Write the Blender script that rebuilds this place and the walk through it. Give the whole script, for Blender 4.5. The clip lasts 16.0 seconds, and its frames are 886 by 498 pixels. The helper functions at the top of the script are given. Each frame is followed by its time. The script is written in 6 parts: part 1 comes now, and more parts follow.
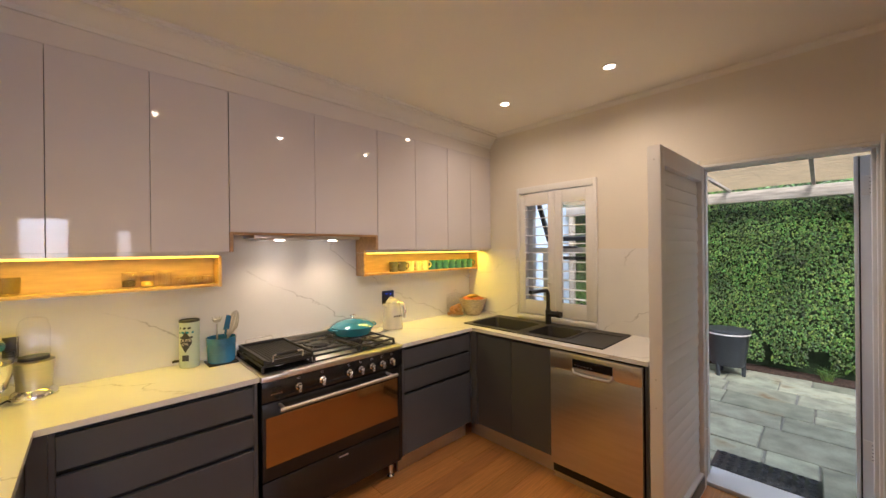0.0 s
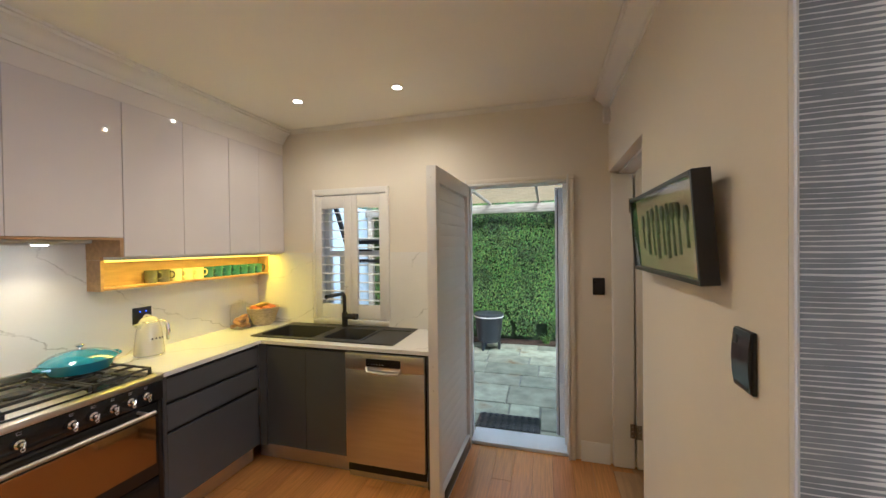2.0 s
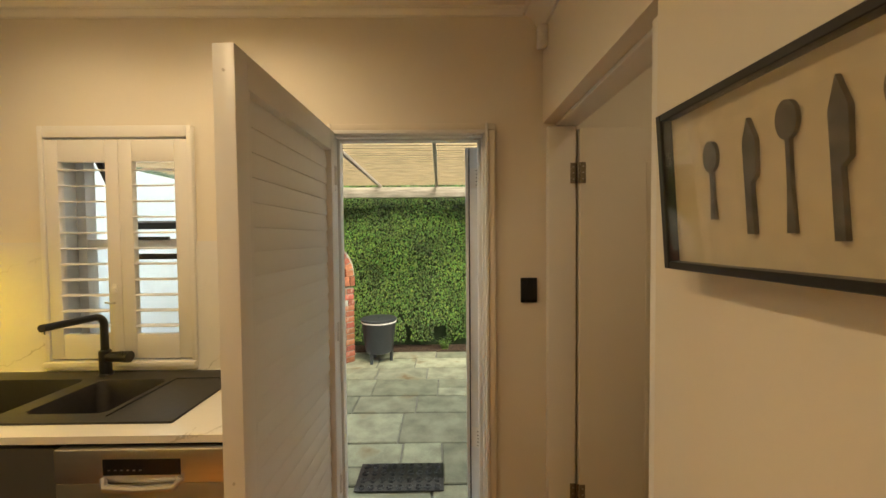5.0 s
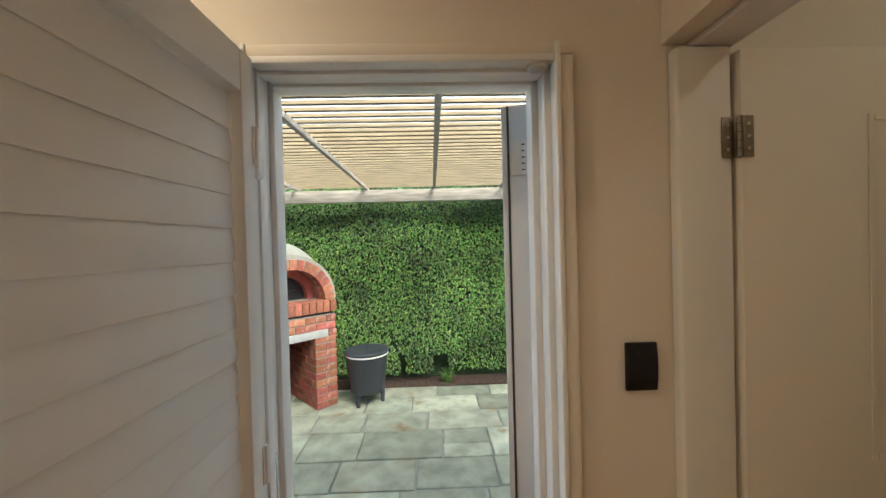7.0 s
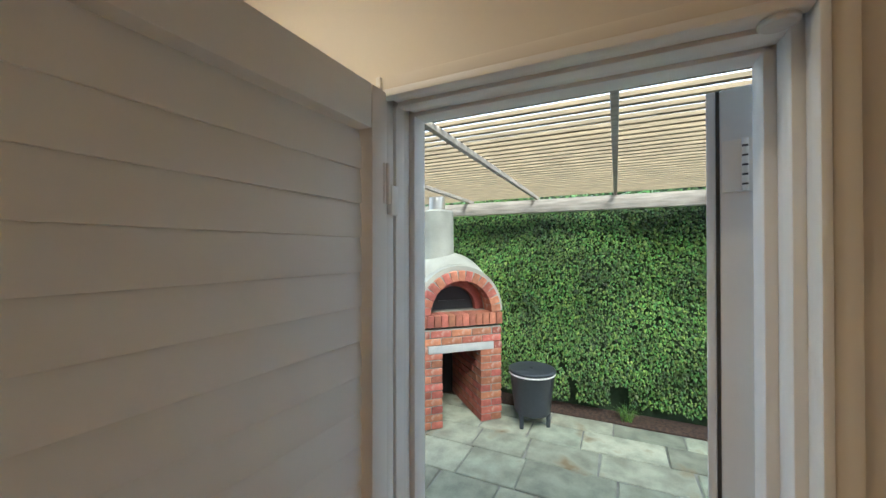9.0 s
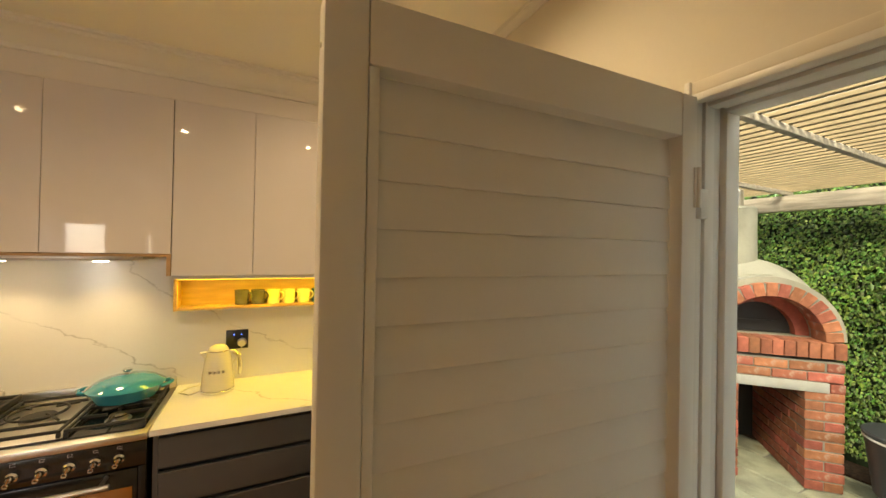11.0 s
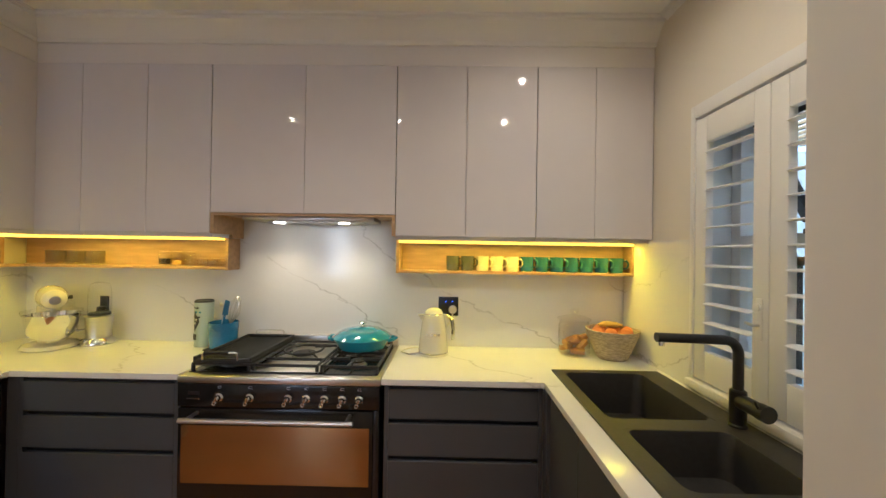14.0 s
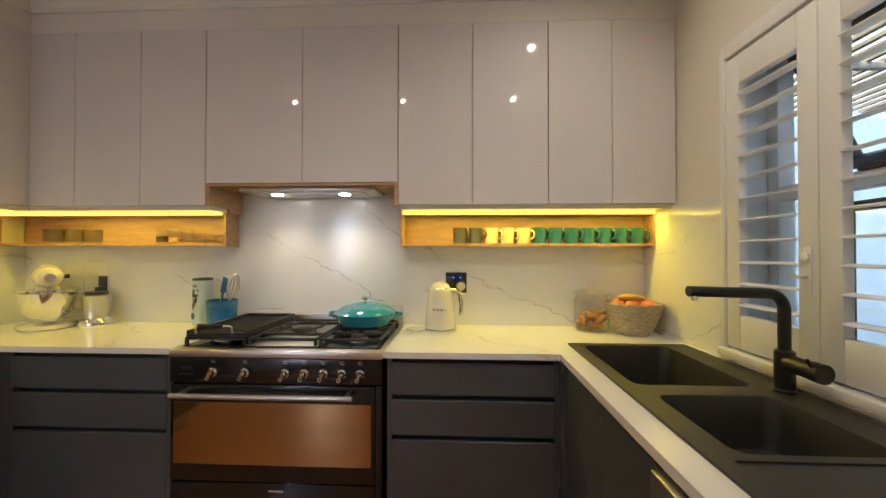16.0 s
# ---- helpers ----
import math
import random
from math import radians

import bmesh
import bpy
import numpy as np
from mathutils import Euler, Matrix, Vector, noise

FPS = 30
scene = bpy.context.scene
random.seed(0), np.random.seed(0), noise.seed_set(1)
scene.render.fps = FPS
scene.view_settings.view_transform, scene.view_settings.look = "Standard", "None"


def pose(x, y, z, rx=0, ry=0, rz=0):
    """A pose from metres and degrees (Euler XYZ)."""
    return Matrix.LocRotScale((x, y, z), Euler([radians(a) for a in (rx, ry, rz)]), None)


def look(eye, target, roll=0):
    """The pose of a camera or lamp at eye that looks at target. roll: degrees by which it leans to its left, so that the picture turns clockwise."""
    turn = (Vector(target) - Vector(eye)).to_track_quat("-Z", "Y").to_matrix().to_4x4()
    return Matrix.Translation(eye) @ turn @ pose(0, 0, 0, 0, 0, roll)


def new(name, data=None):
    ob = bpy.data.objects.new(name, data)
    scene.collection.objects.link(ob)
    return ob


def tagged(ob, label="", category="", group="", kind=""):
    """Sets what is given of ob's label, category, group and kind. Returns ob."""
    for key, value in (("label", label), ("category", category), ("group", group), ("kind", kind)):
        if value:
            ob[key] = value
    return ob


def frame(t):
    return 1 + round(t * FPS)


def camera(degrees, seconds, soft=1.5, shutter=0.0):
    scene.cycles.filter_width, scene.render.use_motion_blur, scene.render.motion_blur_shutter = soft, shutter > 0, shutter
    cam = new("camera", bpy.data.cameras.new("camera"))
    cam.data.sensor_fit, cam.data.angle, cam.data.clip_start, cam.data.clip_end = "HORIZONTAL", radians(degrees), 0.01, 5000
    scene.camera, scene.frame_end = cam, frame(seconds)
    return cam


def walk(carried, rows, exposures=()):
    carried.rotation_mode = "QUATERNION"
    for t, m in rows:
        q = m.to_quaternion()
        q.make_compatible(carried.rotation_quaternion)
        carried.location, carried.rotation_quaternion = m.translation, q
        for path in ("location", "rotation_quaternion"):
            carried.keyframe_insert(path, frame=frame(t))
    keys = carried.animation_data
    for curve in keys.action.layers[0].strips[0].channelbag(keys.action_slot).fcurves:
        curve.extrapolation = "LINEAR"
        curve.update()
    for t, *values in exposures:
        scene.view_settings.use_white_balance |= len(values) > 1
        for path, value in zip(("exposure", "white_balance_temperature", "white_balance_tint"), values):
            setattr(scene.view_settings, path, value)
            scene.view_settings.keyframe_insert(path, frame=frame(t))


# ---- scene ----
cam = camera(101.2, 16.0)
PATH = [
    (0, (-0.236, 0.069, 1.549), (1.152, 1.508, 1.548), -0.6),
    (0.5, (-0.246, 0.066, 1.574), (1.228, 1.418, 1.568), -0.7),
    (1, (-0.261, 0.053, 1.597), (1.379, 1.197, 1.576), -0.9),
    (1.5, (-0.262, 0.018, 1.591), (1.549, 0.866, 1.57), -0.7),
    (2, (-0.227, 0.007, 1.589), (1.697, 0.551, 1.569), -0.7),
    (2.5, (-0.19, 0.016, 1.574), (1.79, 0.301, 1.553), -0.5),
    (3, (-0.112, 0.017, 1.563), (1.884, 0.145, 1.533), -0.8),
    (3.5, (0.055, 0.001, 1.55), (2.054, 0.057, 1.523), -0.6),
    (4, (0.265, -0.01, 1.533), (2.265, 0.016, 1.508), -0.4),
    (4.2, (0.357, 0.008, 1.533), (2.357, 0.025, 1.492), -0.4),
    (6.3, (1.499, 0.17, 1.58), (3.497, 0.102, 1.547), -1.1),
    (6.5, (1.564, 0.183, 1.588), (3.563, 0.113, 1.562), -1.4),
    (7, (1.691, 0.171, 1.604), (3.69, 0.108, 1.58), -1.5),
    (7.5, (1.834, 0.127, 1.644), (3.833, 0.062, 1.625), -1.6),
    (8, (1.909, 0.116, 1.675), (3.908, 0.17, 1.672), -1.1),
    (8.5, (1.916, 0.119, 1.695), (3.853, 0.614, 1.705), -0.6),
    (8.7, (1.909, 0.119, 1.694), (3.8, 0.771, 1.707), -0.4),
    (10.8, (1.691, 0.096, 1.694), (2.694, 1.826, 1.702), 1.0),
    (11, (1.698, 0.1, 1.691), (2.58, 1.895, 1.708), 1.1),
    (11.5, (1.667, 0.136, 1.67), (2.315, 2.028, 1.689), 1.4),
    (12, (1.612, 0.197, 1.681), (2.097, 2.137, 1.66), 1.6),
    (12.5, (1.591, 0.281, 1.624), (1.901, 2.257, 1.622), 1.3),
    (13, (1.571, 0.343, 1.568), (1.74, 2.336, 1.58), 1.2),
    (13.5, (1.562, 0.392, 1.532), (1.595, 2.391, 1.539), 1.0),
    (14, (1.557, 0.449, 1.469), (1.529, 2.449, 1.482), 0.9),
    (14.5, (1.566, 0.501, 1.397), (1.507, 2.5, 1.415), 0.7),
    (15, (1.57, 0.53, 1.355), (1.496, 2.529, 1.373), 0.4),
    (15.5, (1.585, 0.553, 1.327), (1.496, 2.551, 1.35), 0.4),
    (16, (1.58, 0.567, 1.307), (1.492, 2.565, 1.331), 0.1),
]
walk(cam, [(t, look(eye, target, roll)) for t, eye, target, roll in PATH], exposures=[(0, 2.15, 5400, 25), (2.0, 2.28, 4900, 14), (3.1, 2.22, 6100, 12), (4.2, 2.1, 7000, 10), (6.3, 2.3, 5900, 14), (8.7, 2.12, 5000, 12), (10.8, 2.12, 7000, 10), (12.2, 2.12, 7200, 10), (13.0, 2.02, 5600, 12), (13.6, 2.0, 4900, 13), (14.5, 1.95, 4950, 13), (16, 1.92, 5000, 14)])

# ---- world and light ----
world = bpy.data.worlds.new("world")
scene.world = world
world.use_nodes = True
wn = world.node_tree
sky = wn.nodes.new("ShaderNodeTexSky")
sky.sky_type, sky.sun_disc, sky.sun_elevation, sky.sun_rotation = "NISHITA", False, radians(38), radians(200)
sky.air_density, sky.dust_density = 1.0, 1.2
wn.links.new(sky.outputs[0], wn.nodes["Background"].inputs[0])
wn.nodes["Background"].inputs[1].default_value = 0.15
sun = new("sun", bpy.data.lights.new("sun", "SUN"))
sun.data.energy, sun.data.angle, sun.data.color = 4.8, radians(25), (1.0, 0.97, 0.92)
sun.matrix_basis = look((-1.5, -3, 7), (5.0, 0.6, 0))

ZC = 2.65
WARM = (1.0, 0.75, 0.43)
YELLOW = (1.0, 0.68, 0.02)
# Last entry is an unseen side-room lamp, added to brighten the side door.
DOWNLIGHTS = [(2.045, 1.735, 3.2), (2.045, 0.955, 4.6), (1.09, 0.95, 6.0), (0.13, 0.95, 1.5), (0.2, -2.1, 9), (2.0, -1.1, 1.2)]
for lx, ly, watts in DOWNLIGHTS:
    lamp = new("downlight_beam", bpy.data.lights.new("downlight_beam", "SPOT"))
    lamp.data.energy, lamp.data.color = watts, WARM
    lamp.data.spot_size, lamp.data.spot_blend, lamp.data.shadow_soft_size = radians(166), 0.9, 0.016
    lamp.location = (lx, ly, ZC - 0.015)
for hx in (0.62, 0.98):
    lamp = new("hood_beam", bpy.data.lights.new("hood_beam", "SPOT"))
    lamp.data.energy, lamp.data.color = 2.2, (1.0, 0.74, 0.40)
    lamp.data.spot_size, lamp.data.spot_blend, lamp.data.shadow_soft_size = radians(120), 1.0, 0.05
    lamp.location = (hx, 2.45, 1.606)


def strip_lamp(x0, y0, x1, y1, z, watts):
    lamp = new("led_light", bpy.data.lights.new("led_light", "AREA"))
    lamp.data.shape, lamp.data.size = "RECTANGLE", math.hypot(x1 - x0, y1 - y0)
    lamp.data.size_y, lamp.data.energy, lamp.data.color = 0.015, watts, YELLOW
    lamp.matrix_basis = pose((x0 + x1) / 2, (y0 + y1) / 2, z, 0, 0, math.degrees(math.atan2(y1 - y0, x1 - x0)))


strip_lamp(1.30, 2.455, 2.58, 2.455, 1.512, 1.4)
strip_lamp(-0.66, 2.455, 0.29, 2.455, 1.512, 0.85)
strip_lamp(-0.76, 1.0, -0.76, 2.4, 1.512, 0.8)


for wx, wz, ww, wh, watts in ((-0.70, 1.475, 0.44, 1.06, 2.0), (0.12, 1.30, 0.14, 1.1, 0.3)):
    lamp = new("window_daylight", bpy.data.lights.new("window_daylight", "AREA"))
    lamp.data.shape, lamp.data.size, lamp.data.size_y = "RECTANGLE", ww, wh
    lamp.data.energy, lamp.data.color = watts, (0.82, 0.90, 1.0)
    lamp.matrix_basis = look((wx, -2.66, wz), (wx, 0.0, wz))


# ---- materials ----
def mat(name, color, rough=0.5, metal=0.0, vary=0.08, scale=6.0, fine=120.0, bump=0.05, stretch=(1, 1, 1), piece=0.0,
        coat=0.0, specks=None, glow=0.0, island=False, spec=0.5):
    """Two scales of variation in colour and roughness, fine relief, and optional difference from piece to piece."""
    m = bpy.data.materials.new(name)
    m.use_nodes = True
    n, l = m.node_tree.nodes, m.node_tree.links
    b = n["Principled BSDF"]
    b.inputs["Metallic"].default_value = metal
    b.inputs["Coat Weight"].default_value = coat
    b.inputs["Coat Roughness"].default_value = 0.05
    b.inputs["Specular IOR Level"].default_value = spec
    tc, mp = n.new("ShaderNodeTexCoord"), n.new("ShaderNodeMapping")
    mp.inputs["Scale"].default_value = stretch
    l.new(tc.outputs["Object"], mp.inputs["Vector"])
    big, small = n.new("ShaderNodeTexNoise"), n.new("ShaderNodeTexNoise")
    big.inputs["Scale"].default_value, big.inputs["Detail"].default_value = scale, 5
    small.inputs["Scale"].default_value, small.inputs["Detail"].default_value = fine, 3
    l.new(mp.outputs[0], big.inputs["Vector"])
    l.new(mp.outputs[0], small.inputs["Vector"])
    mix = n.new("ShaderNodeMix")
    mix.data_type = "RGBA"
    dark = [c * (1 - vary * 1.6) for c in color]
    light = [min(1, c * (1 + vary)) for c in color]
    mix.inputs["A"].default_value, mix.inputs["B"].default_value = (*dark, 1), (*light, 1)
    add = n.new("ShaderNodeMath")
    add.operation, add.inputs[1].default_value = "MULTIPLY_ADD", 0.35
    l.new(small.outputs["Fac"], add.inputs[0])
    ramp = n.new("ShaderNodeMapRange")
    ramp.inputs["From Min"].default_value, ramp.inputs["From Max"].default_value = 0.35, 0.65
    l.new(big.outputs["Fac"], ramp.inputs["Value"])
    half = n.new("ShaderNodeMath")
    half.operation, half.inputs[1].default_value = "MULTIPLY", 0.65
    l.new(ramp.outputs[0], half.inputs[0])
    l.new(half.outputs[0], add.inputs[2])
    l.new(add.outputs[0], mix.inputs["Factor"])
    out = mix.outputs["Result"]
    if piece:
        info = n.new("ShaderNodeNewGeometry" if island else "ShaderNodeObjectInfo")
        hsv, mr = n.new("ShaderNodeHueSaturation"), n.new("ShaderNodeMapRange")
        mr.inputs["To Min"].default_value, mr.inputs["To Max"].default_value = 1 - piece, 1 + piece
        l.new(info.outputs["Random Per Island" if island else "Random"], mr.inputs["Value"])
        l.new(mr.outputs[0], hsv.inputs["Value"])
        l.new(out, hsv.inputs["Color"])
        hue = n.new("ShaderNodeMapRange")
        hue.inputs["To Min"].default_value, hue.inputs["To Max"].default_value = 0.5 - piece * 0.05, 0.5 + piece * 0.05
        frac = n.new("ShaderNodeMath")
        frac.operation, frac.inputs[1].default_value = "MULTIPLY", 7.31
        fr = n.new("ShaderNodeMath")
        fr.operation = "FRACT"
        l.new(info.outputs["Random Per Island" if island else "Random"], frac.inputs[0])
        l.new(frac.outputs[0], fr.inputs[0])
        l.new(fr.outputs[0], hue.inputs["Value"])
        l.new(hue.outputs[0], hsv.inputs["Hue"])
        out = hsv.outputs[0]
    if specks:
        st, sm = n.new("ShaderNodeTexNoise"), n.new("ShaderNodeMix")
        st.inputs["Scale"].default_value, st.inputs["Detail"].default_value = specks[1], 4
        sm.data_type = "RGBA"
        sr = n.new("ShaderNodeMapRange")
        sr.inputs["From Min"].default_value, sr.inputs["From Max"].default_value = specks[2], specks[2] + 0.12
        l.new(mp.outputs[0], st.inputs["Vector"])
        l.new(st.outputs["Fac"], sr.inputs["Value"])
        l.new(sr.outputs[0], sm.inputs["Factor"])
        l.new(out, sm.inputs["A"])
        sm.inputs["B"].default_value = (*specks[0], 1)
        out = sm.outputs["Result"]
    l.new(out, b.inputs["Base Color"])
    rr = n.new("ShaderNodeMapRange")
    rr.inputs["To Min"].default_value, rr.inputs["To Max"].default_value = max(0.01, rough * 0.85), min(1, rough * 1.15)
    l.new(big.outputs["Fac"], rr.inputs["Value"])
    l.new(rr.outputs[0], b.inputs["Roughness"])
    if bump:
        bp = n.new("ShaderNodeBump")
        bp.inputs["Strength"].default_value, bp.inputs["Distance"].default_value = min(1, bump), 0.004
        l.new(add.outputs[0], bp.inputs["Height"])
        l.new(bp.outputs[0], b.inputs["Normal"])
    if glow:
        b.inputs["Emission Color"].default_value, b.inputs["Emission Strength"].default_value = (*color, 1), glow
    return m


def marble(name):
    """White quartz with broken thin grey veins."""
    m = mat(name, (0.80, 0.79, 0.77), 0.12, vary=0.03, scale=3, fine=60, bump=0.0)
    n, l = m.node_tree.nodes, m.node_tree.links
    b = n["Principled BSDF"]
    base = b.inputs["Base Color"].links[0].from_socket
    tc, mp = n.new("ShaderNodeTexCoord"), n.new("ShaderNodeMapping")
    mp.inputs["Rotation"].default_value, mp.inputs["Scale"].default_value = (0.5, 0.75, 0.4), (1.0, 2.1, 2.1)
    l.new(tc.outputs["Object"], mp.inputs["Vector"])
    warp, nz = n.new("ShaderNodeTexNoise"), n.new("ShaderNodeTexNoise")
    warp.inputs["Scale"].default_value, warp.inputs["Detail"].default_value = 1.3, 9
    warp.inputs["Roughness"].default_value = 0.58
    nz.inputs["Scale"].default_value, nz.inputs["Detail"].default_value = 2.2, 6
    l.new(mp.outputs[0], warp.inputs["Vector"])
    l.new(mp.outputs[0], nz.inputs["Vector"])
    along, bend, spread, part_, sub, ab = (n.new("ShaderNodeVectorMath"),) + tuple(n.new("ShaderNodeMath") for _ in range(5))
    mr = n.new("ShaderNodeMapRange")
    along.operation, along.inputs[1].default_value = "DOT_PRODUCT", (0.49, 0.42, 0.87)
    l.new(tc.outputs["Object"], along.inputs[0])
    bend.operation, bend.inputs[1].default_value = "MULTIPLY_ADD", 0.50
    l.new(warp.outputs["Fac"], bend.inputs[0])
    l.new(along.outputs["Value"], bend.inputs[2])
    spread.operation, spread.inputs[1].default_value = "MULTIPLY", 2.3
    l.new(bend.outputs[0], spread.inputs[0])
    part_.operation = "FRACT"
    l.new(spread.outputs[0], part_.inputs[0])
    sub.operation, sub.inputs[1].default_value = "SUBTRACT", 0.5
    ab.operation = "ABSOLUTE"
    l.new(part_.outputs[0], sub.inputs[0])
    l.new(sub.outputs[0], ab.inputs[0])
    mr.inputs["From Min"].default_value, mr.inputs["From Max"].default_value = 0.0, 0.016
    mr.inputs["To Min"].default_value, mr.inputs["To Max"].default_value = 0.6, 0.0
    l.new(ab.outputs[0], mr.inputs["Value"])
    gate = n.new("ShaderNodeMapRange")
    gate.inputs["From Min"].default_value, gate.inputs["From Max"].default_value = 0.40, 0.56
    l.new(nz.outputs["Fac"], gate.inputs["Value"])
    mul, mix = n.new("ShaderNodeMath"), n.new("ShaderNodeMix")
    mul.operation, mix.data_type = "MULTIPLY", "RGBA"
    l.new(mr.outputs[0], mul.inputs[0])
    l.new(gate.outputs[0], mul.inputs[1])
    l.new(mul.outputs[0], mix.inputs["Factor"])
    l.new(base, mix.inputs["A"])
    mix.inputs["B"].default_value = (0.30, 0.28, 0.26, 1)
    l.new(mix.outputs["Result"], b.inputs["Base Color"])
    return m


def glass(name, color=(1, 1, 1), rough=0.0):
    """Thin clear glass: see-through, with gloss that grows towards grazing."""
    m = bpy.data.materials.new(name)
    m.use_nodes = True
    n, l = m.node_tree.nodes, m.node_tree.links
    n.remove(n["Principled BSDF"])
    tr, gl, lw, mx = (n.new("ShaderNodeBsdfTransparent"), n.new("ShaderNodeBsdfGlossy"), n.new("ShaderNodeLayerWeight"), n.new("ShaderNodeMixShader"))
    pw, ma = n.new("ShaderNodeMath"), n.new("ShaderNodeMath")
    pw.operation, pw.inputs[1].default_value = "POWER", 4.0
    ma.operation, ma.inputs[1].default_value, ma.inputs[2].default_value = "MULTIPLY_ADD", 0.7, 0.035
    tr.inputs[0].default_value = (*color, 1)
    gl.inputs["Roughness"].default_value = max(rough, 0.02)
    l.new(lw.outputs["Facing"], pw.inputs[0])
    l.new(pw.outputs[0], ma.inputs[0])
    l.new(ma.outputs[0], mx.inputs[0])
    l.new(tr.outputs[0], mx.inputs[1])
    l.new(gl.outputs[0], mx.inputs[2])
    l.new(mx.outputs[0], n["Material Output"].inputs[0])
    return m


def translucent(name, color):
    m = bpy.data.materials.new(name)
    m.use_nodes = True
    n, l = m.node_tree.nodes, m.node_tree.links
    n.remove(n["Principled BSDF"])
    tr, tl, mx, nz = (n.new("ShaderNodeBsdfTransparent"), n.new("ShaderNodeBsdfTranslucent"), n.new("ShaderNodeMixShader"), n.new("ShaderNodeTexNoise"))
    nz.inputs["Scale"].default_value = 3
    mx.inputs[0].default_value = 0.25
    tl.inputs[0].default_value = (*color, 1)
    tr.inputs[0].default_value = (*color, 1)
    l.new(tr.outputs[0], mx.inputs[1])
    l.new(tl.outputs[0], mx.inputs[2])
    l.new(mx.outputs[0], n["Material Output"].inputs[0])
    return m


M_WALL = mat("wall_paint", (0.78, 0.73, 0.64), 0.6, vary=0.025, scale=1.5, fine=90, bump=0.08)
M_CEIL = mat("ceiling_paint", (0.86, 0.83, 0.76), 0.7, vary=0.02, scale=1.2, fine=80, bump=0.05)
M_BULK = mat("bulkhead_paint", (0.78, 0.74, 0.71), 0.5, vary=0.02, scale=1.5, fine=80, bump=0.03)
M_TRIM = mat("white_trim", (0.80, 0.78, 0.74), 0.35, vary=0.02, scale=3, fine=60, bump=0.03)
M_SHUT = mat("shutter_white", (0.80, 0.79, 0.77), 0.4, vary=0.02, scale=3, fine=60, bump=0.02)
M_GLOSS = mat("gloss_white_cabinet", (0.74, 0.70, 0.71), 0.035, vary=0.015, scale=2, fine=20, bump=0.0)
M_DARK = mat("charcoal_cabinet", (0.078, 0.082, 0.090), 0.34, vary=0.06, scale=3, fine=150, bump=0.02)
# Near-black for gaps and hollows: their shade is put into the colour.
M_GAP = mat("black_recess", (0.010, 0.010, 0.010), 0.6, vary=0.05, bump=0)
M_MARBLE = marble("veined_quartz")
M_OAK = mat("oak_veneer", (0.46, 0.29, 0.14), 0.45, vary=0.16, scale=5, fine=60, bump=0.06, stretch=(1, 8, 8))
M_FLOOR = mat("wood_plank", (0.56, 0.25, 0.065), 0.30, vary=0.16, scale=7, fine=90, bump=0.05, stretch=(0.7, 14, 8), piece=0.10)
M_STEEL = mat("brushed_steel", (0.62, 0.60, 0.57), 0.36, 1.0, vary=0.05, scale=4, fine=200, bump=0.02, stretch=(1, 1, 12))
M_AGED = mat("aged_steel", (0.34, 0.30, 0.24), 0.42, 1.0, vary=0.2, scale=25, fine=200, bump=0.05)
M_CHROME = mat("chrome", (0.8, 0.8, 0.8), 0.08, 1.0, vary=0.02, bump=0)
M_ALU = mat("satin_aluminium", (0.66, 0.66, 0.66), 0.35, 1.0, vary=0.04, bump=0.02, stretch=(1, 1, 10))
M_BLACK = mat("black_enamel", (0.012, 0.012, 0.013), 0.18, vary=0.05, scale=4, bump=0)
M_IRON = mat("cast_iron", (0.018, 0.018, 0.019), 0.55, vary=0.15, scale=20, fine=300, bump=0.15)
# Golden tint puts the wood floor's reflection into the glass colour.
M_OVENGLASS = mat("oven_glass", (0.36, 0.23, 0.09), 0.07, 0.9, vary=0.06, scale=3, bump=0)
M_SINK = mat("black_granite_sink", (0.026, 0.025, 0.024), 0.45, vary=0.15, scale=60, fine=500, bump=0.06)
M_BLKPL = mat("black_plastic", (0.014, 0.014, 0.015), 0.3, vary=0.05, bump=0.0)
M_GLASS = glass("clear_glass")
M_LED = mat("led_strip", (1.0, 0.58, 0.03), 0.5, bump=0, vary=0, glow=0.9)
M_LAMP = mat("lamp_face", (1.0, 0.85, 0.6), 0.5, bump=0, vary=0, glow=6.0)
M_PVCDARK = mat("grey_gasket", (0.05, 0.055, 0.06), 0.5, bump=0)
M_BLUEWHITE = mat("white_aluminium", (0.72, 0.74, 0.76), 0.35, vary=0.03, scale=3, bump=0.02)
M_SLAB = mat("flagstone", (0.33, 0.345, 0.255), 0.75, vary=0.28, scale=5, fine=70, bump=0.5, piece=0.32, specks=((0.20, 0.15, 0.08), 2.5, 0.60))
M_MORTAR = mat("mortar", (0.24, 0.24, 0.21), 0.9, vary=0.2, scale=10, bump=0.6)
M_SOIL = mat("mulch_soil", (0.06, 0.035, 0.022), 0.95, vary=0.5, scale=30, fine=160, bump=1.0)
M_BRICK = mat("red_brick", (0.36, 0.125, 0.075), 0.85, vary=0.22, scale=14, fine=120, bump=0.6, piece=0.30, specks=((0.42, 0.33, 0.28), 9, 0.60))
M_CEMENT = mat("cement_render", (0.31, 0.31, 0.265), 0.85, vary=0.14, scale=3, fine=60, bump=0.4)
M_CONC = mat("grey_concrete", (0.38, 0.38, 0.36), 0.85, vary=0.1, scale=6, fine=90, bump=0.3)
M_LEAF = mat("ivy_leaf", (0.085, 0.165, 0.024), 0.42, vary=0.45, scale=1.6, fine=12, bump=0.0, piece=0.75, island=True)
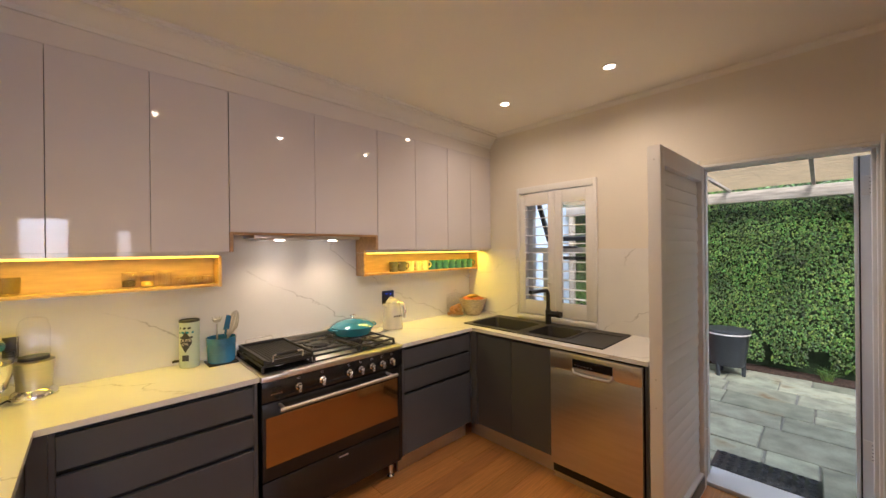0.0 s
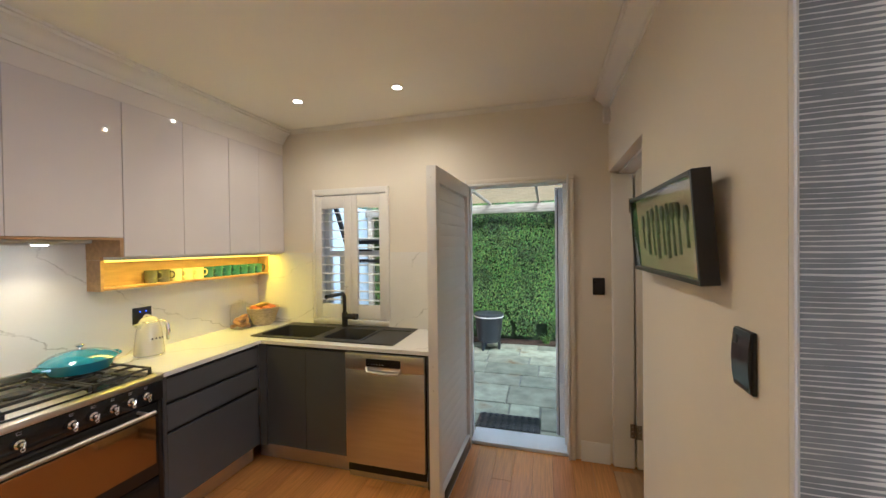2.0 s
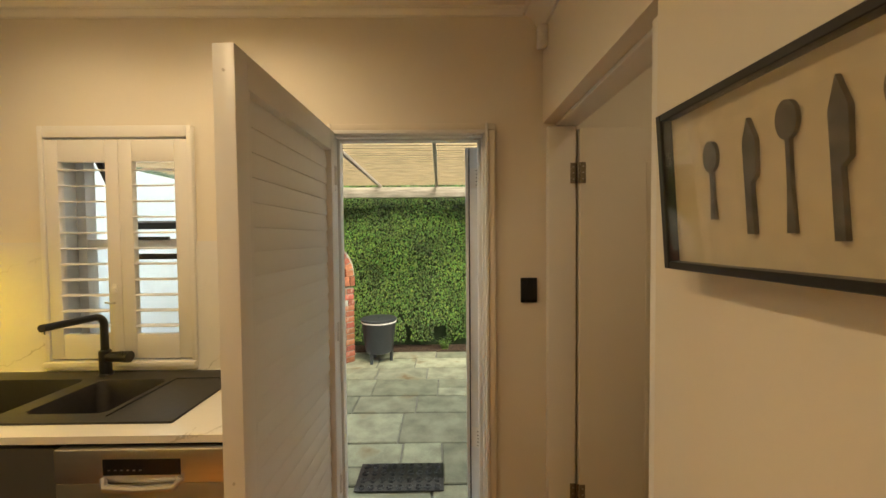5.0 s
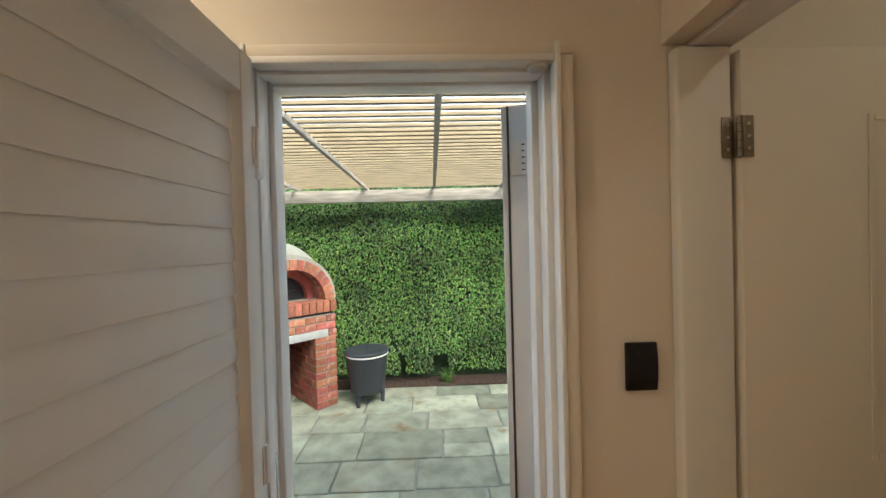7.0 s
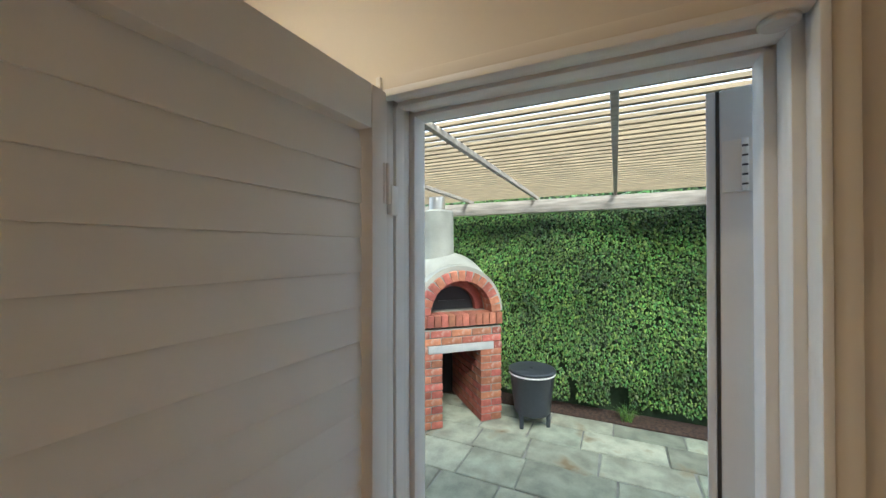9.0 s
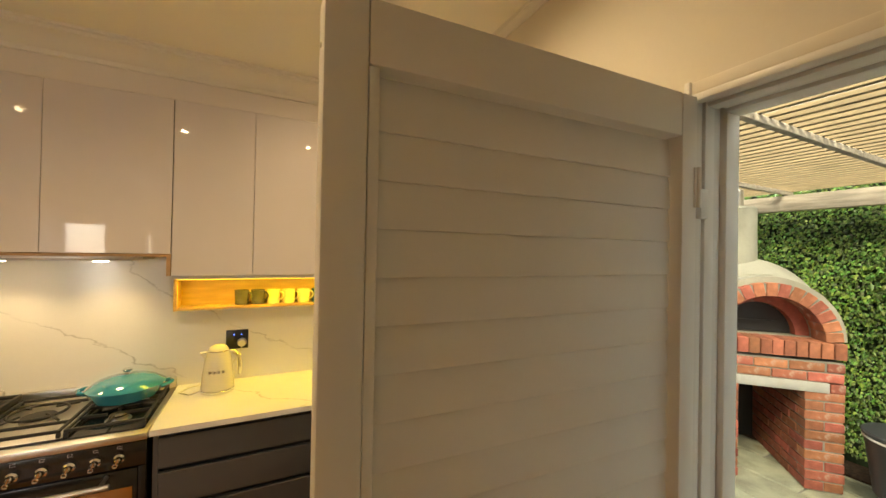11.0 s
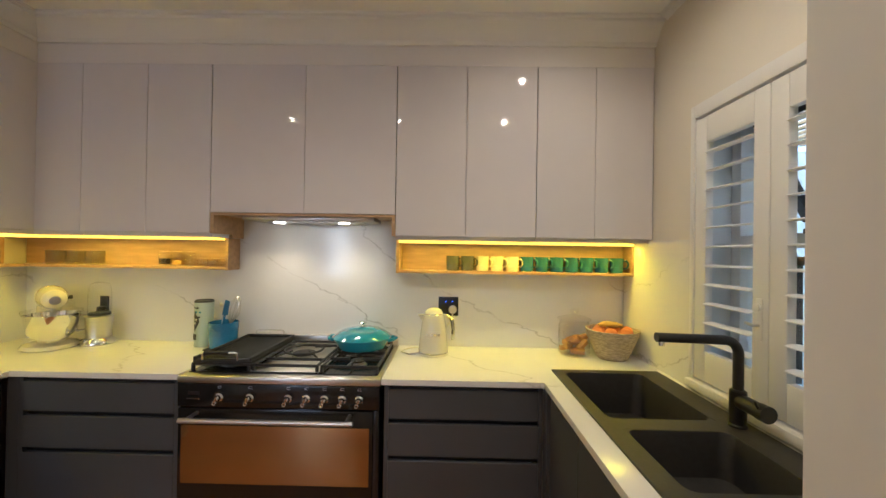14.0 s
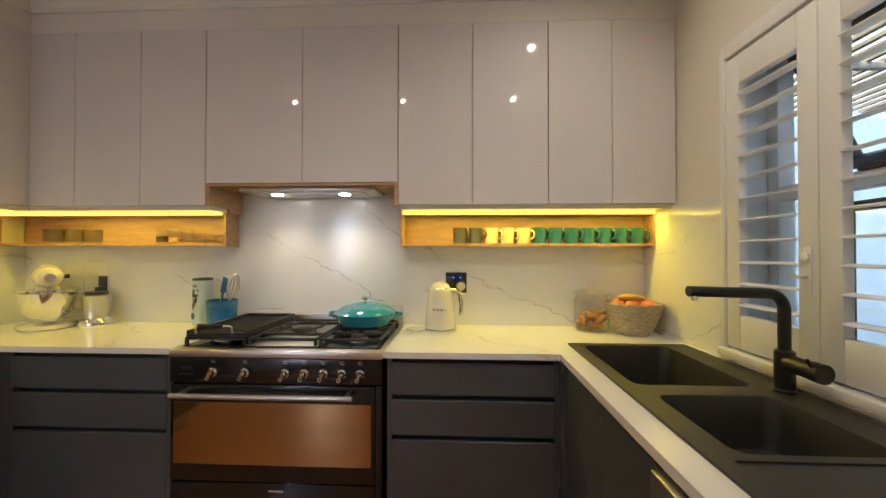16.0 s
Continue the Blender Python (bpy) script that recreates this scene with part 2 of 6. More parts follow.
# Dark leaf green for the wall: shade between ivy leaves put into colour.
M_IVYSHADE = mat("ivy_shade_green", (0.018, 0.035, 0.012), 0.9, vary=0.4, scale=12, bump=0.5)
M_BEAM = mat("weathered_timber", (0.36, 0.32, 0.27), 0.8, vary=0.25, scale=6, fine=80, bump=0.4, stretch=(6, 0.7, 6))
M_SLAT = mat("timber_batten", (0.22, 0.17, 0.10), 0.8, vary=0.2, scale=8, fine=80, bump=0.3, stretch=(6, 0.7, 6))
M_SHEET = translucent("roof_sheet", (0.95, 0.92, 0.80))
M_GREYPL = mat("charcoal_plastic", (0.035, 0.040, 0.047), 0.45, vary=0.08, scale=30, bump=0.05)
# The daylight's blue cast is put into this plaster's colour.
M_DAYBLUE = mat("daylight_blue_plaster", (0.60, 0.75, 0.95), 0.8, vary=0.08, scale=2, bump=0.2)
M_RIB = mat("ribbed_grey", (0.22, 0.23, 0.22), 0.7, vary=0.15, scale=8, bump=0.1)
M_BOARD = mat("painted_board", (0.72, 0.71, 0.65), 0.6, vary=0.03, scale=3, fine=60, bump=0.04)
M_PANELW = mat("white_panel", (0.78, 0.77, 0.74), 0.6, vary=0.02, bump=0.03)


# ---- building helpers ----
def box(bm, x0, x1, y0, y1, z0, z1, bevel=0.0, seg=2):
    vs = bmesh.ops.create_cube(bm, size=1.0, matrix=Matrix.Translation(((x0 + x1) / 2, (y0 + y1) / 2, (z0 + z1) / 2)) @ Matrix.Diagonal((abs(x1 - x0), abs(y1 - y0), abs(z1 - z0), 1)))["verts"]
    if bevel:
        es = list({e for v in vs for e in v.link_edges})
        bmesh.ops.bevel(bm, geom=es, offset=bevel, segments=seg, affect="EDGES", profile=0.5)
    return bm


def B(*a, **k):
    return box(bmesh.new(), *a, **k)


def cyl(bm, a, b, r, r2=None, seg=20, caps=True):
    a, b = Vector(a), Vector(b)
    m = Matrix.Translation((a + b) / 2) @ (b - a).to_track_quat("Z", "Y").to_matrix().to_4x4()
    bmesh.ops.create_cone(bm, cap_ends=caps, segments=seg, radius1=r, radius2=r if r2 is None else r2, depth=(b - a).length, matrix=m)
    return bm


def C(*a, **k):
    return cyl(bmesh.new(), *a, **k)


def lathe(bm, prof, seg=28, at=(0, 0, 0), sx=1.0, sy=1.0):
    """Turns a profile of (radius, height) about the upright axis."""
    rings = []
    for r, z in prof:
        if r < 1e-6:
            rings.append([bm.verts.new((at[0], at[1], at[2] + z))])
        else:
            rings.append([bm.verts.new((at[0] + sx * r * math.cos(2 * math.pi * i / seg), at[1] + sy * r * math.sin(2 * math.pi * i / seg), at[2] + z)) for i in range(seg)])
    for a, b in zip(rings, rings[1:]):
        for i in range(seg):
            j = (i + 1) % seg
            f = [a[0]] if len(a) == 1 else [a[i], a[j]]
            f += [b[0]] if len(b) == 1 else [b[j], b[i]]
            if len(f) > 2:
                bm.faces.new(f)
    bmesh.ops.recalc_face_normals(bm, faces=bm.faces)
    return bm


def L(*a, **k):
    return lathe(bmesh.new(), *a, **k)


def tube(bm, pts, r, seg=10, closed=False):
    """A round bar along points."""
    pts = [Vector(p) for p in pts]
    rings, n = [], len(pts)
    up = None
    for i, p in enumerate(pts):
        if closed:
            d = pts[(i + 1) % n] - pts[i - 1]
        else:
            d = pts[min(i + 1, n - 1)] - pts[max(i - 1, 0)]
        d.normalize()
        if up is None:
            up = d.orthogonal().normalized()
        up = (up - d * up.dot(d)).normalized()
        w = d.cross(up)
        rr = r[i] if isinstance(r, (list, tuple)) else r
        rings.append([bm.verts.new(p + rr * (math.cos(2 * math.pi * k / seg) * up + math.sin(2 * math.pi * k / seg) * w)) for k in range(seg)])
    for a, b in zip(rings, rings[1:] + (rings[:1] if closed else [])):
        for k in range(seg):
            bm.faces.new((a[k], a[(k + 1) % seg], b[(k + 1) % seg], b[k]))
    if not closed:
        bm.faces.new(rings[0][::-1])
        bm.faces.new(rings[-1])
    bmesh.ops.recalc_face_normals(bm, faces=bm.faces)
    return bm


def T(*a, **k):
    return tube(bmesh.new(), *a, **k)


def prism(bm, outline, axis, a, b):
    """Extrudes an outline of pairs along x, y or z from a to b."""
    def at(p, w):
        return {"x": (w, p[0], p[1]), "y": (p[0], w, p[1]), "z": (p[0], p[1], w)}[axis]
    va = [bm.verts.new(at(p, a)) for p in outline]
    vb = [bm.verts.new(at(p, b)) for p in outline]
    n = len(outline)
    bm.faces.new(va)
    bm.faces.new(vb[::-1])
    for i in range(n):
        bm.faces.new((va[i], vb[i], vb[(i + 1) % n], va[(i + 1) % n]))
    bmesh.ops.recalc_face_normals(bm, faces=bm.faces)
    return bm


def P(*a, **k):
    return prism(bmesh.new(), *a, **k)


def mesh_of(name, bm, material, smooth=True):
    me = bpy.data.meshes.new(name)
    if smooth:
        for f in bm.faces:
            f.smooth = True
        for e in bm.edges:
            if len(e.link_faces) == 2 and e.calc_face_angle(0) > 0.6:
                e.smooth = False
    bm.to_mesh(me)
    bm.free()
    me.materials.append(material)
    return me


def root_pose(ob):
    while ob.parent:
        ob = ob.parent
    return ob.matrix_basis


def part(name, bm, material, parent, label="", world=True, smooth=True):
    """Links a bmesh as one mesh object under a thing or a part. world: its points are given in the room's metres."""
    if world:
        bmesh.ops.transform(bm, matrix=root_pose(parent).inverted(), verts=bm.verts)
    ob = new(name, mesh_of(name, bm, material, smooth))
    ob.parent = parent
    if label:
        ob["label"] = label
    return ob


def thing(name, m, label, category, group="", kind=""):
    ob = new(name)
    ob.empty_display_size = 0.05
    ob.matrix_basis = m if isinstance(m, Matrix) else Matrix.Translation(m)
    return tagged(ob, label, category, group, kind)


def solid(name, bm, material, label, category, kind="", smooth=True):
    return tagged(new(name, mesh_of(name, bm, material, smooth)), label, category, kind=kind)


# ---- the shell of the room ----
XE, XW, YN, YS = 2.61, -1.0, 2.63, -0.43
XO = 2.79
bm = B(XE, XO, 1.99, YN + 0.25, 0, ZC)
box(bm, XE, XO, 1.295, 1.99, 0, 0.955)
box(bm, XE, XO, 1.295, 1.99, 2.07, ZC)
box(bm, XE, XO, 0.647, 1.295, 0, ZC)
box(bm, XE, XO, -0.187, 0.647, 2.09, ZC)
box(bm, XE, XO, -1.6, -0.187, 0, ZC)
solid("wall_east", bm, M_WALL, "cream painted wall with window and back door", "wall", "structure", False)
solid("wall_north", B(XW - 0.2, XE, YN, YN + 0.25, 0, ZC), M_WALL, "cream painted wall behind the kitchen units", "wall", "structure", False)
solid("wall_west", B(XW - 0.2, XW, -2.599, YN, 0, ZC), M_WALL, "cream painted wall behind the side counter", "wall", "structure", False)
bm = B(0.605, 1.665, YS - 0.17, YS, 0, ZC)
box(bm, 1.665, XE - 0.001, YS - 0.17, YS, 2.10, ZC)
solid("wall_south", bm, M_WALL, "cream painted wall with picture and side doorway", "wall", "structure", False)
solid("wall_scullery", box(box(B(0.605, 1.0995, YS - 0.55, YS - 0.171, 0, ZC), 1.2, XO, -1.8, -1.6, 0, ZC), 1.1, 1.2, -2.8, YS - 0.171, 0, ZC), M_WALL, "plain wall of the side room", "wall", "structure", False)
YL = -2.6
bm = B(XW - 0.2, -0.95, YL - 0.2, YL, 0, ZC)
box(bm, -0.95, -0.45, YL - 0.2, YL, 0, 0.9)
box(bm, -0.95, -0.45, YL - 0.2, YL, 2.05, ZC)
box(bm, -0.45, 0.02, YL - 0.2, YL, 0, ZC)
box(bm, 0.02, 0.22, YL - 0.2, YL, 0, 0.7)
box(bm, 0.02, 0.22, YL - 0.2, YL, 1.9, ZC)
box(bm, 0.22, 1.0995, YL - 0.2, YL, 0, ZC)
solid("wall_far", bm, M_WALL, "cream wall of the adjoining room with windows", "wall", "structure", False)
solid("ceiling", box(B(XW - 0.2, XO, YS - 0.17, YN + 0.25, ZC, ZC + 0.15), XW - 0.2, XO, YL - 0.2, YS - 0.1705, ZC, ZC + 0.15), M_CEIL, "smooth cream painted ceiling", "ceiling", "structure", False)
solid("floor", box(B(XW - 0.2, XO - 0.02, YS - 0.17, YN + 0.25, -0.2, -0.012), XW - 0.2, XO - 0.02, YL - 0.2, YS - 0.1705, -0.2, -0.012), M_OAK, "subfloor under wooden planks", "floor", "structure", False)
floor_ob = bpy.data.objects["floor"]

# cornice: a stepped and curved moulding
CORN = [(0, 0), (0.0, -0.115), (0.012, -0.115), (0.016, -0.095), (0.03, -0.085), (0.045, -0.06), (0.07, -0.035), (0.085, -0.03), (0.085, -0.015), (0.10, -0.012), (0.10, 0)]
YBK, XBK = 2.334, -0.627
solid("bulkhead_north", B(XBK + 0.0005, XE - 0.001, YBK, YN - 0.001, 2.4325, ZC - 0.0005), M_BULK, "off-white boxed-in bulkhead above the wall cabinets", "bulkhead", "structure", False)
solid("bulkhead_west", B(XW + 0.001, XBK, 0.70, YN - 0.001, 2.4325, ZC - 0.0005), M_BULK, "off-white boxed-in bulkhead above the wall cabinets", "bulkhead", "structure", False)
solid("cornice_north", P([(YBK - a, ZC + b) for a, b in CORN], "x", XBK, XE), M_TRIM, "white moulded plaster cornice", "cornice", "structure")
solid("cornice_west", P([(XBK + a, ZC + b) for a, b in CORN], "y", 0.70, YBK), M_TRIM, "white moulded plaster cornice", "cornice", "structure")
solid("cornice_south", P([(YS + a, ZC + b) for a, b in CORN], "x", 0.605, XE), M_TRIM, "white moulded plaster cornice", "cornice", "structure")
solid("cornice_east", P([(XE - a * 0.35, ZC + b * 0.3) for a, b in CORN], "y", YS + 0.1, YBK - 0.1), M_TRIM, "white moulded plaster cornice", "cornice", "structure")

SKIRT = [(0, 0), (0.02, 0), (0.02, 0.10), (0.014, 0.115), (0.014, 0.128), (0.006, 0.14), (0, 0.14)]
solid("baseboard_east", P([(XE - a, b) for a, b in SKIRT], "y", -0.425, -0.23), M_TRIM, "white moulded skirting board", "skirting", "structure")
solid("baseboard_south", P([(YS + a, b) for a, b in SKIRT], "x", 0.61, 1.66), M_TRIM, "white moulded skirting board", "skirting", "structure")

# ---- back door: frame, louvred shutter leaf, folding outer door ----
def door_frame():
    d = thing("door_frame", (XE, 0.24, 0), "white painted timber frame round the open back door", "door frame", kind="structure")
    y0, y1, zt = -0.142, 0.602, 2.045
    for nm, yy, s in (("jamb", y0, -1), ("jamb", y1, 1)):
        bm = bmesh.new()
        for xa, xb, w in ((2.57, 2.60, 0.0), (2.60, 2.64, 0.008), (2.64, 2.68, -0.008 if s < 0 else 0.002), (2.68, 2.72, -0.002 if s < 0 else 0.010), (2.72, 2.78, -0.020 if s < 0 else -0.004)):
            a, b = sorted((yy + s * w, yy + s * 0.014))
            if xb > XE + 0.01:
                a, b = sorted((yy + s * w, yy + s * 0.042))
            box(bm, xa, xb - 0.001, a, b, 0.0, zt + 0.05, 0.004)
        part(nm, bm, M_SHUT, d)
    bm = bmesh.new()
    for k, (xa, xb, w) in enumerate(((2.57, 2.60, 0.0), (2.60, 2.64, 0.012), (2.64, 2.68, 0.004), (2.68, 2.72, 0.014), (2.72, 2.78, 0.006))):
        box(bm, xa, xb - 0.001, y0 + 0.001, y1 - 0.001, zt + w, zt + (0.018 if xb < XE + 0.01 else 0.042), 0.004)
    part("head", bm, M_SHUT, d)
    part("architrave", box(box(B(2.578, 2.609, y0 - 0.048, y0 - 0.015, 0, zt + 0.019, 0.006), 2.578, 2.609, y1 + 0.015, y1 + 0.048, 0, zt + 0.019, 0.006), 2.578, 2.609, y0 - 0.048, y1 + 0.048, zt + 0.0195, zt + 0.050, 0.006), M_WALL, d)
    part("sill", B(2.62, 2.85, y0 + 0.003, y1 - 0.003, -0.01, 0.026, 0.006), M_BLUEWHITE, d, "white aluminium door sill")
    part("strike_plate", B(2.645, 2.69, y1 + 0.004, y1 + 0.015, 0.92, 1.05, 0.002), M_CHROME, d, "steel strike plate")
    part("latch_cup", L([(0, 0), (0.022, 0.001), (0.026, 0.004), (0.026, 0.009), (0, 0.009)], at=(2.60, y0 + 0.035, zt - 0.010)), M_STEEL, d, "round steel magnetic catch")
    part("bolt_keep", B(2.60, 2.63, y1 - 0.012, y1 + 0.003, 1.78, 1.85, 0.004), M_SHUT, d)
    return d


door_frame()


def shutter_leaf():
    d = thing("louvre_door", pose(2.567, 0.609, 0, 0, 0, -2.0), "white louvred shutter door standing open into the room", "door")
    x0, x1, y0, y1, z0, z1 = -0.803, -0.004, -0.030, 0.030, 0.015, 2.05

    def put(name, bm, m=M_SHUT, label=""):
        return part(name, bm, m, d, label, world=False)
    put("stile", B(x0, x0 + 0.062, y0, y1, z0, z1, 0.004))
    put("stile", B(x1 - 0.05, x1, y0, y1, z0, z1, 0.004))
    put("top_rail", B(x0 + 0.0625, x1 - 0.0505, y0 + 0.001, y1 - 0.001, z1 - 0.095, z1, 0.003))
    put("bottom_rail", B(x0 + 0.0625, x1 - 0.0505, y0 + 0.001, y1 - 0.001, z0, z0 + 0.11, 0.003))
    put("kick_plate", B(x0 + 0.09, x1 - 0.06, y0 - 0.003, y0 + 0.0, z0 + 0.02, z0 + 0.10, 0.001), M_BLKPL, "black kick strip")
    put("bead", B(x0 + 0.063, x0 + 0.079, y0 + 0.004, y1 - 0.004, z0 + 0.1105, z1 - 0.0955, 0.002))
    n = 25
    pitch = (z1 - z0 - 0.215) / n
    a0, a1 = x0 + 0.081, x1 - 0.057
    prof = [(-0.042, -0.002), (-0.03, -0.005), (0, -0.0065), (0.03, -0.005), (0.042, -0.002), (0.042, 0.002), (0.03, 0.005), (0, 0.0065), (-0.03, 0.005), (-0.042, 0.002)]
    ang = radians(84)
    for i in range(n):
        zc = z0 + 0.1125 + pitch * (i + 0.5)
        o = [(u * math.cos(ang) - v * math.sin(ang), max(z0 + 0.111, min(z1 - 0.096, zc + u * math.sin(ang) + v * math.cos(ang)))) for u, v in prof]
        put("louvre", P(o, "x", a0, a1))
    for zz in (0.75, 0.89, 1.98):
        put("screw_cap", C((x0 + 0.001, 0, zz), (x0 - 0.0015, 0, zz), 0.004, seg=10), M_STEEL)
    for zz in (0.3, 1.05, 1.8):
        put("hinge", box(C((x1, y0 - 0.003, zz), (x1, y0 - 0.003, zz + 0.09), 0.006, seg=12), x1 - 0.012, x1, y0 - 0.003, y0 - 0.0005, zz, zz + 0.09))
    return d


shutter_leaf()


def folding_door():
    d = thing("folding_door", (2.9, -0.15, -0.1), "pale aluminium folding outer door stacked open", "door")
    y = -0.160
    part("panel_stile", B(2.845, 2.905, y, y + 0.074, 0.03, 2.045, 0.004), M_BLUEWHITE, d)
    part("panel_stile", B(3.16, 3.21, y, y + 0.074, 0.03, 2.045, 0.004), M_BLUEWHITE, d)
    part("panel_rail", B(2.9055, 3.1595, y + 0.001, y + 0.073, 1.965, 2.045, 0.003), M_BLUEWHITE, d)
    part("panel_rail", B(2.9055, 3.1595, y + 0.001, y + 0.073, 0.03, 0.15, 0.003), M_BLUEWHITE, d)
    part("pane", B(2.9055, 3.1595, y + 0.030, y + 0.038, 0.1505, 1.9645), M_GLASS, d, "clear glass")
    part("gasket", B(2.848, 3.20, y + 0.0745, y + 0.081, 0.03, 2.045), M_PVCDARK, d, "dark rubber gasket")
    part("outer_panel", B(2.843, 3.21, y + 0.0815, y + 0.098, 0.03, 2.045, 0.003), M_BLUEWHITE, d)
    for zz in (0.35, 1.82):
        part("hinge", box(C((2.834, -0.129, zz), (2.834, -0.129, zz + 0.11), 0.006, seg=12), 2.836, 2.8445, -0.148, -0.090, zz, zz + 0.11, 0.002), M_PANELW, d, "white enamelled butt hinge")
        for q in range(5):
            part("hinge_slot", B(2.8275, 2.8345, -0.134, -0.124, zz + 0.012 + 0.02 * q, zz + 0.016 + 0.02 * q), M_PVCDARK, d)
    pivot = Matrix.Translation((2.845, -0.15, 0))
    d.matrix_basis = pivot @ pose(0, 0, 0, 0, 0, -14) @ pivot.inverted() @ d.matrix_basis
    return d


folding_door()


# ---- side doorway with open panel door ----
def side_door():
    f = thing("side_door_frame", (2.1, YS, 0), "white painted frame of the side doorway", "door frame", kind="structure")
    part("jamb", B(2.572, 2.608, YS - 0.153, YS - 0.012, 0, 2.08, 0.01, 3), M_TRIM, f)
    part("jamb", B(1.666, 1.695, YS - 0.165, YS - 0.003, 0, 2.06, 0.004), M_TRIM, f)
    part("head", B(1.666, 2.608, YS - 0.165, YS - 0.06, 2.0805, 2.099, 0.004), M_TRIM, f)
    part("threshold", B(1.70, 2.515, YS - 0.165, YS - 0.003, -0.011, 0.006, 0.003), M_OAK, f, "worn wooden threshold strip")
    d = thing("side_door", (2.56, -0.63, 0), "cream painted panel door standing open", "door")
    x0, x1, y0, y1 = 2.560, 2.598, -1.36, -0.594
    leaf = part("leaf", B(x0, x1, y0, y1, 0.01, 2.065, 0.004), M_WALL, d)
    for za, zb in ((0.24, 0.86), (1.04, 1.90)):
        part("panel_moulding", box(box(box(B(x0 - 0.004, x0 - 0.0005, y0 + 0.13, y0 + 0.145, za, zb, 0.001, 1), x0 - 0.004, x0 - 0.0005, y1 - 0.335, y1 - 0.32, za, zb, 0.001, 1), x0 - 0.004, x0 - 0.0005, y0 + 0.1455, y1 - 0.3355, zb - 0.015, zb, 0.001, 1), x0 - 0.004, x0 - 0.0005, y0 + 0.1455, y1 - 0.3355, za, za + 0.015, 0.001, 1), M_WALL, leaf)
    for zz in (0.22, 1.80):
        h = part("hinge", C((2.560, -0.5885, zz), (2.560, -0.5885, zz + 0.10), 0.0062, seg=14), M_AGED, d, "worn steel butt hinge")
        for k in range(1, 5):
            part("knuckle_joint", C((2.560, -0.5885, zz + 0.02 * k - 0.0006), (2.560, -0.5885, zz + 0.02 * k + 0.0006), 0.0066, seg=14), M_GAP, h)
        part("leaf_plate", B(2.5565, 2.5595, -0.622, -0.5955, zz, zz + 0.10, 0.001), M_AGED, h)
        part("leaf_plate", B(2.5685, 2.5715, -0.5815, -0.552, zz, zz + 0.10, 0.001), M_AGED, h)
        for k in range(3):
            for yy, xx in ((-0.609, 2.5563), (-0.567, 2.5683)):
                part("screw", C((xx, yy, zz + 0.02 + 0.03 * k), (xx - 0.0012, yy, zz + 0.02 + 0.03 * k), 0.004, seg=10), M_STEEL, h)


side_door()


